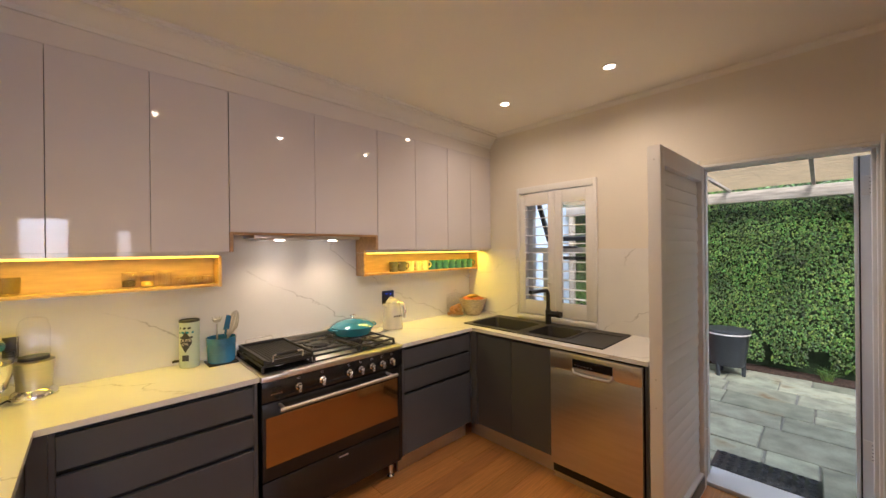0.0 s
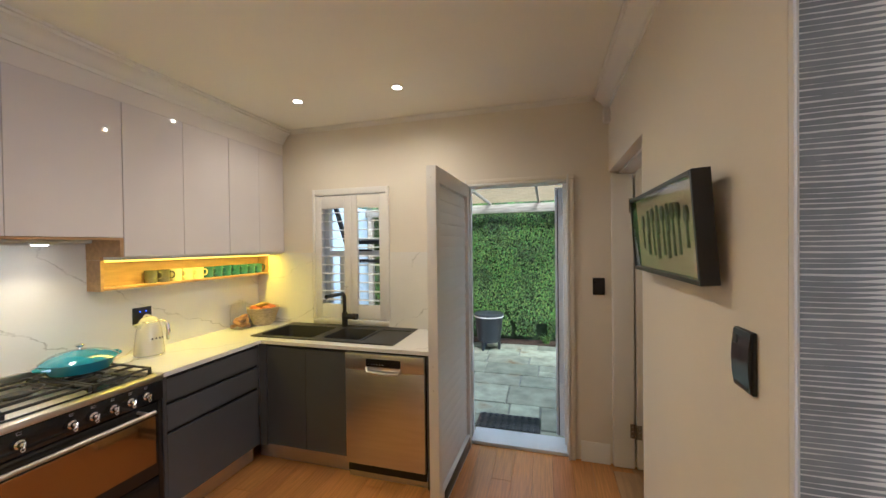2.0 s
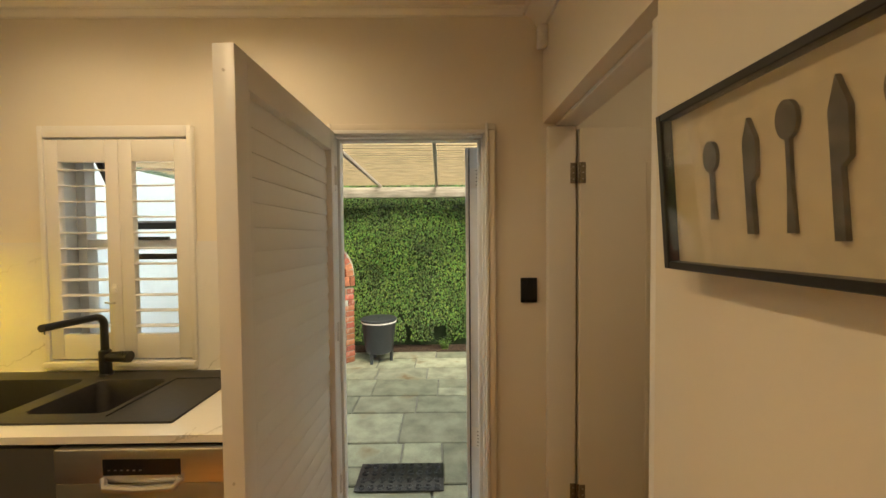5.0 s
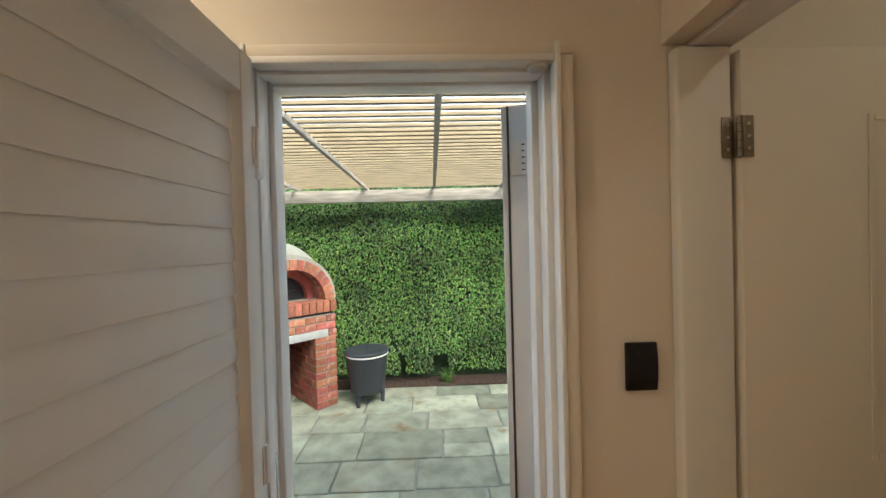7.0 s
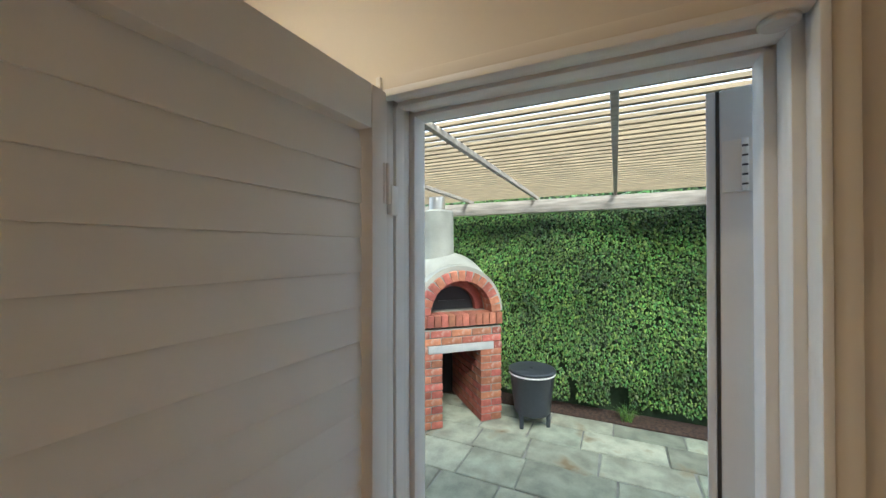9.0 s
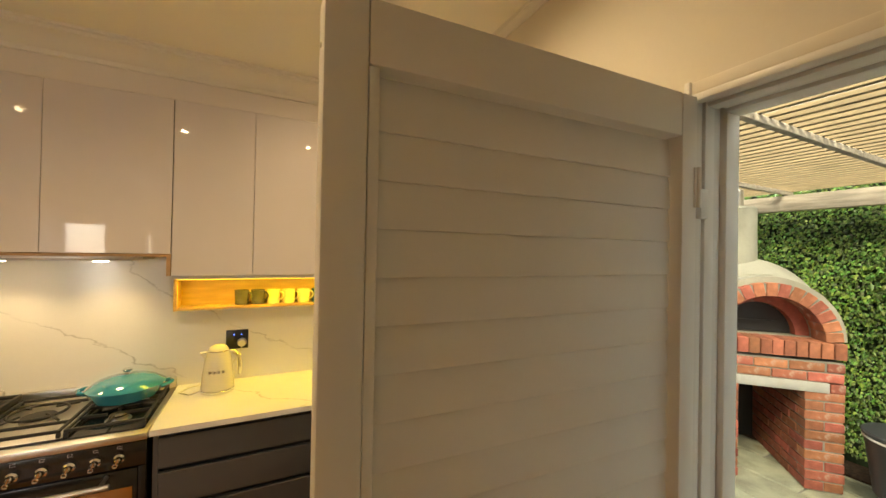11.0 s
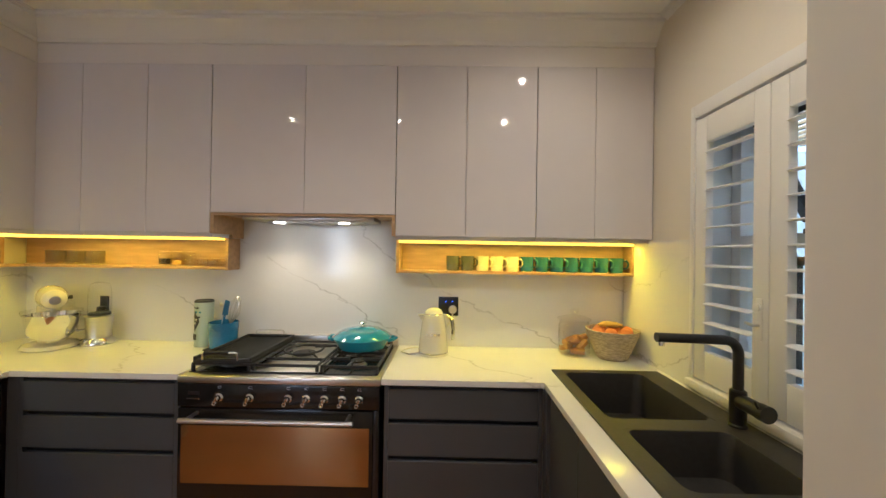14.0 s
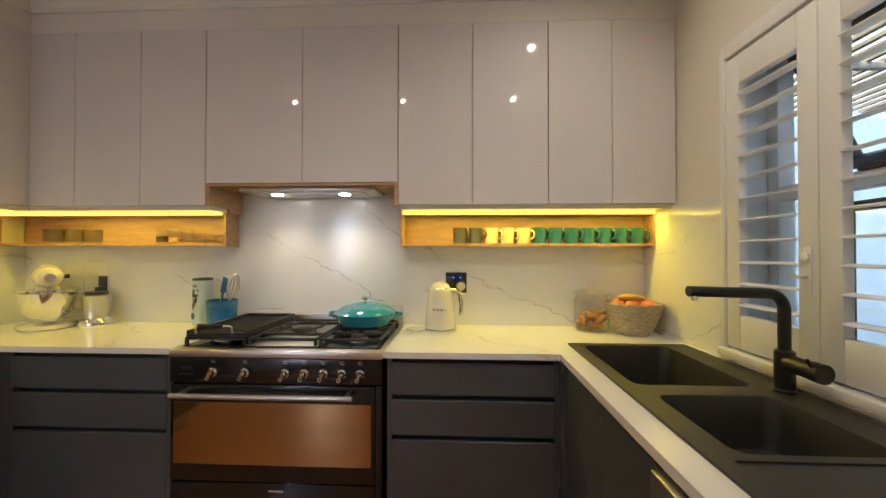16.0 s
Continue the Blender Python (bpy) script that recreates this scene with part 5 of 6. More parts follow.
def tub():
    x, y = 5.80, 0.93
    t = thing("cooler_table", (x, y, ZG), "round charcoal plastic cooler table on short legs", "cooler")
    z = ZG
    part("bowl", L([(0, 0.13), (0.17, 0.13), (0.185, 0.145), (0.232, 0.535), (0.236, 0.54), (0.22, 0.54)], 36, at=(x, y, z)), M_GREYPL, t)
    part("rim", L([(0.237, 0.5405), (0.242, 0.545), (0.242, 0.556), (0.236, 0.5605), (0.2, 0.5605)], 36, at=(x, y, z)), M_TRIM, t, "white rim band")
    lid = part("lid", L([(0.243, 0.561), (0.247, 0.567), (0.247, 0.585), (0.235, 0.594), (0, 0.596)], 36, at=(x, y, z)), M_GREYPL, t, "flat charcoal lid")
    part("finger_hole", L([(0.010, 0), (0.016, 0.002), (0.018, 0)], at=(x, y, z + 0.5965), seg=14), M_BLKPL, lid)
    for k in range(3):
        a = k * 2 * math.pi / 3 + 0.55
        lx, ly = x + 0.165 * math.cos(a), y + 0.165 * math.sin(a)
        part("leg", C((lx, ly, z - 0.012), (lx, ly, z + 0.20), 0.02, 0.028, 14), M_GREYPL, t)


tub()
mt = thing("door_mat", (3.32, 0.37, ZG), "dark rubber scroll doormat on the paving", "doormat")
part("base", B(3.17, 3.47, 0.07, 0.67, ZG + 0.005, ZG + 0.012, 0.003), M_BLKPL, mt)
bm = bmesh.new()
for i in range(4):
    for j in range(9):
        cx, cy = 3.205 + i * 0.075, 0.11 + j * 0.064
        tube(bm, [(cx + (0.012 + 0.018 * q / 12) * math.cos(q * 0.9), cy + (0.012 + 0.018 * q / 12) * math.sin(q * 0.9), ZG + 0.014) for q in range(12)], 0.004, 5)
tagged(part("scroll_relief", bm, M_GREYPL, mt, "worn grey scroll relief"), kind="stuff")

gt = bmesh.new()
rg = random.Random(11)
for q in range(46):
    a, ln = rg.uniform(0, 6.28), rg.uniform(0.10, 0.2)
    bx0, by0 = 6.26 + rg.uniform(-0.03, 0.03), 0.02 + rg.uniform(-0.05, 0.05)
    tube(gt, [(bx0, by0, ZG + 0.008), (bx0 + 0.3 * ln * math.cos(a), by0 + 0.3 * ln * math.sin(a), ZG + 0.7 * ln), (bx0 + 0.9 * ln * math.cos(a), by0 + 0.9 * ln * math.sin(a), ZG + 0.8 * ln)], [0.003, 0.0025, 0.0005], 4)
tagged(new("grass_tuft", mesh_of("grass_tuft", gt, M_LEAF)), "tuft of green grass in the mulch bed", "grass", kind="stuff")

# ---- loose things on the worktops ----
M_TEAL = mat("teal_enamel", (0.03, 0.26, 0.38), 0.12, vary=0.12, scale=5, bump=0, coat=0.8)
M_TEALMUG = mat("teal_stoneware", (0.035, 0.15, 0.28), 0.2, vary=0.2, scale=14, bump=0.02, coat=0.5)
M_CREAM = mat("cream_enamel", (0.74, 0.70, 0.55), 0.15, vary=0.03, bump=0, coat=0.6)
M_CREAMMUG = mat("cream_stoneware", (0.70, 0.62, 0.42), 0.2, vary=0.08, scale=14, bump=0.02, coat=0.5)
M_GREYMUG = mat("grey_stoneware", (0.10, 0.10, 0.095), 0.2, vary=0.2, scale=14, bump=0.02, coat=0.5)
M_BLUE = mat("blue_stoneware", (0.035, 0.17, 0.36), 0.18, vary=0.25, scale=7, bump=0.02, coat=0.6)
M_TIN = mat("pale_mint_tin", (0.52, 0.62, 0.54), 0.35, vary=0.05, scale=9, bump=0.02)
M_LABEL = mat("dark_label", (0.035, 0.04, 0.045), 0.5, vary=0.05, bump=0)
M_PRINT = mat("cream_print", (0.72, 0.70, 0.60), 0.5, vary=0.02, bump=0)
M_RATTAN = mat("woven_grass", (0.52, 0.44, 0.33), 0.8, vary=0.3, scale=40, fine=160, bump=0.5, stretch=(1, 1, 4))
M_ORANGE = mat("orange_peel", (0.62, 0.20, 0.03), 0.45, vary=0.1, scale=20, fine=300, bump=0.3)
M_BANANA = mat("banana_skin", (0.68, 0.45, 0.05), 0.5, vary=0.15, scale=15, bump=0.05)
M_RUSK = mat("baked_rusk", (0.48, 0.25, 0.08), 0.9, vary=0.3, scale=30, fine=200, bump=0.8)
M_OLIVEGLASS = glass("olive_glass", (0.86, 0.86, 0.70))
M_SPICE = mat("dark_spice", (0.05, 0.03, 0.02), 0.9, vary=0.4, scale=80, bump=0.6)
M_PAPER = mat("linen_mount", (0.60, 0.52, 0.36), 0.9, vary=0.06, scale=40, fine=300, bump=0.1)
M_SILVER = mat("dull_cutlery", (0.22, 0.20, 0.17), 0.35, 0.8, vary=0.3, scale=30, bump=0.05)
ZW = Z1 + 0.0008


def casserole():
    x, y, z = 1.105, 2.40, 0.9455
    c = thing("casserole", (x, y, z), "teal enamelled cast iron casserole with lid", "casserole")
    part("pot", L([(0, 0), (0.105, 0), (0.125, 0.008), (0.148, 0.05), (0.152, 0.058), (0.146, 0.058), (0.12, 0.012), (0, 0.008)], 40, at=(x, y, z)), M_TEAL, c)
    lid = part("lid", L([(0.154, 0.0585), (0.156, 0.064), (0.146, 0.072), (0.115, 0.092), (0.108, 0.0935), (0.10, 0.098), (0.09, 0.099), (0.06, 0.109), (0.02, 0.114), (0, 0.114)], 40, at=(x, y, z)), M_TEAL, c)
    part("knob", L([(0.009, 0.1145), (0.008, 0.125), (0.02, 0.132), (0.021, 0.138), (0.014, 0.143), (0, 0.144)], 20, at=(x, y, z)), M_CHROME, lid, "steel knob")
    for s in (-1, 1):
        part("handle", T([(x + s * 0.143, y - 0.045, z + 0.05), (x + s * 0.168, y - 0.035, z + 0.055), (x + s * 0.182, y, z + 0.057), (x + s * 0.168, y + 0.035, z + 0.055), (x + s * 0.143, y + 0.045, z + 0.05)], 0.009, 10), M_TEAL, c)


casserole()


def kettle():
    x, y, z = 1.485, 2.44, ZW
    k = thing("kettle", (x, y, z), "cream retro electric kettle with chrome handle", "kettle")
    part("base", L([(0, 0), (0.078, 0), (0.082, 0.004), (0.082, 0.016), (0.076, 0.02), (0, 0.02)], 32, at=(x, y, z)), M_CHROME, k, "chrome base ring")
    part("body", L([(0.079, 0.0205), (0.080, 0.03), (0.074, 0.10), (0.064, 0.18), (0.055, 0.215), (0.05, 0.222), (0, 0.222)], 32, at=(x, y, z)), M_CREAM, k)
    lid = part("lid", L([(0.05, 0.2225), (0.049, 0.23), (0.038, 0.246), (0.018, 0.254), (0, 0.256)], 28, at=(x, y, z)), M_CREAM, k)
    part("lid_ring", L([(0.052, 0.2205), (0.054, 0.2235), (0.051, 0.226)], 28, at=(x, y, z)), M_CHROME, lid)
    part("handle", T([(x + 0.045, y - 0.005, z + 0.215), (x + 0.075, y - 0.012, z + 0.212), (x + 0.10, y - 0.02, z + 0.19), (x + 0.106, y - 0.022, z + 0.14), (x + 0.104, y - 0.02, z + 0.085)], [0.009, 0.011, 0.012, 0.012, 0.010], 10), M_CHROME, k, "chrome handle")
    part("spout", P([(x - 0.052, z + 0.17), (x - 0.085, z + 0.215), (x - 0.05, z + 0.219)], "y", y - 0.016, y + 0.016), M_CREAM, k)
    for q in range(4):
        a = -math.pi / 2 - 0.42 + q * 0.28
        part("badge_letter", B(x + 0.0752 * math.cos(a) - 0.005, x + 0.0752 * math.cos(a) + 0.005, y + 0.0752 * math.sin(a) - 0.002, y + 0.0752 * math.sin(a) + 0.003, z + 0.115, z + 0.127), M_CHROME, k)
    part("cord", T([(x - 0.07, y + 0.03, z + 0.004), (x - 0.13, y - 0.02, z + 0.004), (x - 0.18, y + 0.03, z + 0.004), (x - 0.15, y + 0.10, z + 0.004), (x - 0.05, y + 0.14, z + 0.006), (x + 0.03, y + 0.155, z + 0.05), (x + 0.10, y + 0.155, z + 0.17), (x + 0.11, y + 0.150, z + 0.23)], 0.0035, 8), M_CREAM, k, "cream power cord")


kettle()


def socket(x0, x1, z0, z1, y, s, label):
    """s: the side towards which the face looks along y."""
    k = thing("wall_socket", ((x0 + x1) / 2, y, z0), label, "socket")
    part("plate", B(x0, x1, min(y, y + s * 0.009), max(y, y + s * 0.009), z0, z1, 0.003), M_BLKPL, k)
    return k


sk = socket(1.505, 1.623, 1.087, 1.20, YN - 0.0127, -1, "black double socket with plugs on the splashback")
M_BLUELED = mat("blue_indicator", (0.05, 0.15, 1.0), 0.5, vary=0, bump=0, glow=2.0)
for q in (1.545, 1.585):
    part("indicator", B(q, q + 0.005, YN - 0.0232, YN - 0.0218, 1.17, 1.175), M_BLUELED, sk, "tiny blue indicator light")
part("plug", L([(0.026, 0), (0.026, 0.012), (0.02, 0.03), (0, 0.032)], 18), M_CREAM, sk, "cream plug", world=False).matrix_basis = root_pose(sk).inverted() @ pose(1.59, YN - 0.022, 1.125, 90, 0, 0)


def jar(x, y, z, r, h, name, label, group=""):
    j = thing(name, (x, y, z), label, "jar", group)
    part("glass_body", L([(0, 0.001), (r * 0.92, 0.001), (r, 0.01 * h / 0.1), (r, h * 0.86), (r * 0.88, h * 0.93), (r * 0.88, h), (r * 0.86, h), (r * 0.86, h * 0.92), (r * 0.965, h * 0.85), (r * 0.965, 0.012), (0, 0.008)], 28, at=(x, y, z)), M_GLASS, j, "clear glass")
    return j


def cookie_jar():
    x, y, r, h = 2.27, 2.50, 0.085, 0.19
    j = jar(x, y, ZW, r, h, "cookie_jar", "clear glass jar with lid, half full of rusks")
    lid = part("lid", L([(r * 0.8, h + 0.001), (r * 1.05, h + 0.003), (r * 1.07, h + 0.01), (r * 0.6, h + 0.022), (0.014, h + 0.03), (0.012, h + 0.036), (0.022, h + 0.048), (0.02, h + 0.06), (0, h + 0.064)], 28, at=(x, y, ZW)), M_GLASS, j, "glass lid with knob")
    rng = random.Random(5)
    for q in range(9):
        a, rr = q * 2.4, 0.045 if q % 3 else 0.015
        ob = part("rusk", B(-0.037, 0.037, -0.014, 0.014, -0.013, 0.013, 0.004), M_RUSK, j, world=False)
        ob.location, ob.rotation_euler = (rr * math.cos(a), rr * math.sin(a), 0.030 + 0.028 * (q // 3)), (rng.uniform(-0.4, 0.4), rng.uniform(-0.5, 0.5), rng.uniform(0, 3))


cookie_jar()


def fruit_basket():
    x, y, z = 2.455, 2.44, ZW
    b = thing("fruit_basket", (x, y, z), "round woven grass basket filled with fruit", "basket")
    prof = []
    n = 18
    for i in range(n):
        f = i / n
        r = 0.072 + 0.064 * f ** 0.8
        prof += [(r - 0.001, 0.155 * f), (r + 0.0035, 0.155 * (f + 0.5 / n))]
    prof += [(0.136, 0.157), (0.128, 0.157), (0.066, 0.008), (0, 0.008)]
    part("weave", L([(0, 0)] + prof, 36, at=(x, y, z)), M_RATTAN, b)
    rng = random.Random(3)
    for q in range(6):
        a, rr = q * 1.05, 0.075
        o = tagged(new("orange", mesh_of("orange", L([(0, -0.034)] + [(0.036 * math.cos(t), 0.036 * math.sin(t)) for t in [-1.2, -0.8, -0.4, 0, 0.4, 0.8, 1.2]] + [(0.004, 0.035), (0, 0.033)], 18), M_ORANGE)), "ripe orange lying in the woven basket", "orange", "fruit in the basket")
        o.location = (x + rr * math.cos(a), y + rr * math.sin(a), z + 0.137)
    for q in range(3):
        a0 = 0.3 + q * 0.18
        pts = [(x + 0.02 + 0.085 * math.cos(a0 + t) - 0.05, y + 0.08 * math.sin(a0 + t) - 0.04 - q * 0.02, z + 0.175 + 0.004 * q) for t in (0, 0.4, 0.8, 1.2, 1.6)]
        tagged(new("banana", mesh_of("banana", T(pts, [0.006, 0.014, 0.016, 0.014, 0.005], 8), M_BANANA)), "yellow banana lying on top of the fruit", "banana", "fruit in the basket")


fruit_basket()


def mug(x, material, label):
    m = thing("mug", pose(x, 2.555, 1.3606, 0, 0, -28), label, "mug", "mugs on the oak shelf")
    part("cup", L([(0, 0), (0.033, 0), (0.036, 0.003), (0.0365, 0.02), (0.0385, 0.0215), (0.0365, 0.023), (0.0365, 0.028), (0.0385, 0.0295), (0.0365, 0.031), (0.038, 0.08), (0.039, 0.084), (0.036, 0.084), (0.034, 0.008), (0, 0.006)], 28), material, m, world=False)
    part("handle", T([(0.036, 0, 0.068), (0.05, 0, 0.07), (0.060, 0, 0.058), (0.060, 0, 0.04), (0.052, 0, 0.028), (0.036, 0, 0.024)], 0.005, 8), material, m, world=False)


for q in range(12):
    mx_ = 1.585 + q * 0.0855
    if q < 2:
        mug(mx_, M_GREYMUG, "dark grey stoneware mug on the shelf")
    elif q < 5:
        mug(mx_, M_CREAMMUG, "cream stoneware mug on the shelf")
    else:
        mug(mx_, M_TEALMUG, "glossy teal stoneware mug on the shelf")

for q, jx in enumerate((-0.10, -0.025, 0.05, 0.125, 0.185, 0.245)):
    tall = q < 3
    j = jar(jx, 2.555, 1.3606, 0.029 if tall else 0.027, 0.078 if tall else 0.042, "spice_jar", "small clear glass jar with rubber-sealed lid", "jars on the oak shelf")
    part("lid", L([(0.030, (0.079 if tall else 0.043)), (0.031, (0.083 if tall else 0.047)), (0, (0.085 if tall else 0.049))], 20, at=(jx, 2.555, 1.3606)), M_OAK, j, "flat lid with orange seal")
    if q < 2:
        part("contents", L([(0, 0.009), (0.026, 0.009), (0.026, 0.04 - 0.01 * q), (0, 0.043 - 0.01 * q)], 16, at=(jx, 2.555, 1.3606)), M_SPICE if q == 0 else M_BANANA, j, "dark dried spice" if q == 0 else "yellow pasta")
for gx in (-0.745, -0.63, -0.512):
    g = thing("tumbler", (gx, 2.555, 1.3606), "olive green glass tumbler on the shelf", "glass", "tumblers on the oak shelf")
    part("glass_wall", L([(0, 0), (0.04, 0), (0.046, 0.01), (0.046, 0.08), (0.0435, 0.08), (0.042, 0.012), (0, 0.01)], 24, at=(gx, 2.555, 1.3606)), M_OLIVEGLASS, g)
for gy in (2.38, 2.25, 2.12, 1.99):
    g = thing("wine_glass", (-0.925, gy, 1.3606), "clear stemless wine glass on the shelf", "glass", "wine glasses on the oak shelf")
    part("glass_wall", L([(0, 0), (0.025, 0), (0.042, 0.02), (0.046, 0.045), (0.034, 0.105), (0.0325, 0.105), (0.044, 0.045), (0.038, 0.02), (0, 0.006)], 24, at=(-0.925, gy, 1.3606)), M_GLASS, g)


def text_on(parent, word, size, m, material, name="lettering"):
    cu = bpy.data.curves.new(name, "FONT")
    cu.body, cu.size, cu.align_x, cu.extrude = word, size, "CENTER", 0.0004
    tmp = bpy.data.objects.new(name, cu)
    scene.collection.objects.link(tmp)
    me = bpy.data.meshes.new_from_object(tmp.evaluated_get(bpy.context.evaluated_depsgraph_get()))
    bpy.data.objects.remove(tmp)
    me.materials.clear()
    me.materials.append(material)
    ob = new(name, me)
    ob.parent = parent
    ob.matrix_basis = m
    return ob


def oil_tin():
    x, y = 0.155, 2.535
    t = thing("olive_oil_tin", pose(x, y, ZW, 0, 0, -32), "pale mint olive oil tin with dark label", "tin")
    part("can", L([(0, 0), (0.047, 0), (0.049, 0.004), (0.048, 0.008), (0.048, 0.242), (0.049, 0.246), (0.049, 0.25)], 32), M_TIN, t, world=False)
    part("top", L([(0.0492, 0.2502), (0.050, 0.258), (0.046, 0.262), (0.044, 0.256), (0, 0.256)], 32), M_LABEL, t, "black rim", world=False)
    lab = bmesh.new()
    n, r = 10, 0.0485
    rows = [(-1, 0.105), (0, 0.0)]
    def at(a, z):
        return lab.verts.new((r * math.sin(a), -r * math.cos(a), z))
    grid = []
    for i in range(n + 1):
        a = -0.62 + 1.24 * i / n
        hh = 0.052 * (1 - abs(i / n * 2 - 1)) + 0.008
        grid.append((at(a, 0.145 - hh), at(a, 0.145 + hh)))
    for p, q in zip(grid, grid[1:]):
        lab.faces.new((p[0], q[0], q[1], p[1]))
    part("label_diamond", lab, M_LABEL, t, "dark diamond label", world=False)
    text_on(t, "OLIVE", 0.021, pose(0, -0.0497, 0.147, 90, 0, 0), M_PRINT)
    text_on(t, "OIL", 0.021, pose(0, -0.0497, 0.127, 90, 0, 0), M_PRINT)
    for q in range(16):
        a, zz = -0.7 + 1.4 * ((q * 7) % 16) / 15, 0.195 + 0.03 * math.sin(q * 2.1)
        part("leaf_print", L([(0, 0), (0.006, 0.0004), (0, 0.0008)], 8), M_LABEL if q % 3 else M_TEAL, t, world=False).matrix_basis = pose(0.0482 * math.sin(a), -0.0482 * math.cos(a), zz, 90, 0, math.degrees(a))
    part("bar_print", B(-0.016, 0.016, -0.0495, -0.0475, 0.04, 0.072), M_LABEL, t, world=False)
    part("spout_tap", T([(-0.045, 0.0, 0.03), (-0.075, 0.0, 0.03), (-0.085, 0.0, 0.025)], 0.007, 8), M_BLKPL, t, "small black tap", world=False)


oil_tin()


def crock():
    x, y = 0.300, 2.485
    t = thing("trivet", (x, y, ZW), "dark slate trivet under the utensil crock", "trivet")
    part("plate", B(x - 0.075, x + 0.075, y - 0.07, y + 0.07, ZW, ZW + 0.006, 0.002), M_IRON, t)
    z = ZW + 0.0065
    c = thing("utensil_crock", (x, y, z), "blue stoneware utensil crock", "crock")
    part("pot", L([(0, 0), (0.066, 0), (0.071, 0.006), (0.074, 0.10), (0.0765, 0.103), (0.0745, 0.108), (0.0765, 0.113), (0.075, 0.118), (0.077, 0.14), (0.072, 0.142), (0.066, 0.012), (0, 0.01)], 32, at=(x, y, z)), M_BLUE, c)
    w = thing("whisk", (x + 0.03, y, z + 0.012), "steel balloon whisk standing in the crock", "whisk")
    ax = Vector((0.30, -0.05, 1)).normalized()
    p0 = Vector((x + 0.0, y + 0.01, z + 0.015))
    part("handle", T([p0, p0 + ax * 0.13], 0.006), M_STEEL, w)
    u, v = ax.orthogonal().normalized(), ax.cross(ax.orthogonal().normalized())
    for q in range(5):
        a = q * math.pi / 5
        d = u * math.cos(a) + v * math.sin(a)
        part("wire", T([p0 + ax * (0.13 + 0.15 * math.sin(s_ / 10 * math.pi) ** 0.8) * 1.0 + d * 0.034 * math.cos(s_ / 10 * math.pi) * (1 if 0 < s_ < 10 else 0.2) for s_ in range(11)], 0.0022, 6), M_STEEL, w)
    sv = thing("spaghetti_server", (x - 0.02, y, z + 0.012), "steel spaghetti server standing in the crock", "utensil")
    ax = Vector((0.02, 0.06, 1)).normalized()
    p0 = Vector((x - 0.02, y + 0.01, z + 0.015))
    part("handle", T([p0, p0 + ax * 0.20], 0.005), M_STEEL, sv)
    part("head", L([(0, 0), (0.018, 0.006), (0.026, 0.022), (0.024, 0.022), (0.016, 0.009), (0, 0.003)], 18, at=tuple(p0 + ax * 0.205), sy=0.8), M_STEEL, sv)
    for q in range(7):
        a = q * 0.9
        e = p0 + ax * 0.225 + Vector((0.022 * math.cos(a), 0.018 * math.sin(a), 0))
        part("tooth", C(e, e + Vector((0.006 * math.cos(a), 0.006 * math.sin(a), 0.016)), 0.003, 0.0015, 8), M_STEEL, sv)
    sp = thing("spatula", (x, y, z + 0.012), "blue silicone spatula standing in the crock", "spatula")
    ax = Vector((0.14, -0.02, 1)).normalized()
    p0 = Vector((x - 0.005, y - 0.02, z + 0.015))
    part("handle", T([p0, p0 + ax * 0.17], 0.006), M_BLUE, sp)
    e = p0 + ax * 0.17
    part("blade", P([(e.x - 0.014, e.z), (e.x + 0.016, e.z), (e.x + 0.028, e.z + 0.075), (e.x + 0.004, e.z + 0.085)], "y", e.y - 0.003, e.y + 0.003), M_BLUE, sp)


crock()


def blender_jug():
    x, y = -0.425, 2.50
    b = thing("smoothie_blender", (x, y, ZW), "steel smoothie blender with clear cup", "blender")
    part("base", L([(0, 0), (0.075, 0), (0.078, 0.01), (0.07, 0.035), (0.058, 0.045), (0, 0.045)], 30, at=(x, y, ZW)), M_CHROME, b)
    part("motor_body", L([(0.057, 0.0455), (0.056, 0.06), (0.064, 0.16), (0.066, 0.165), (0.05, 0.17), (0, 0.17)], 30, at=(x, y, ZW)), M_STEEL, b)
    part("cup", L([(0.05, 0.1705), (0.052, 0.18), (0.051, 0.31), (0.042, 0.348), (0.02, 0.36), (0, 0.362)], 28, at=(x, y, ZW)), M_GLASS, b, "clear plastic cup")
    part("blade_base", L([(0.049, 0.171), (0.049, 0.186), (0, 0.187)], 24, at=(x, y, ZW)), M_GREYPL, b)
    s2 = socket(x - 0.105, x - 0.055, 1.07, 1.17, YN - 0.0127, -1, "black wall socket with plugged-in lead")
    part("plug", B(x - 0.095, x - 0.065, YN - 0.055, YN - 0.022, 1.07, 1.11, 0.005), M_BLKPL, s2, "black plug")
    part("lead", T([(x - 0.08, YN - 0.05, 1.07), (x - 0.085, YN - 0.06, 1.0), (x - 0.115, YN - 0.09, 0.93), (x - 0.15, YN - 0.14, 0.912), (x - 0.10, YN - 0.16, 0.911), (x - 0.08, YN - 0.12, 0.912)], 0.004, 8), M_BLKPL, s2, "black power lead")


blender_jug()


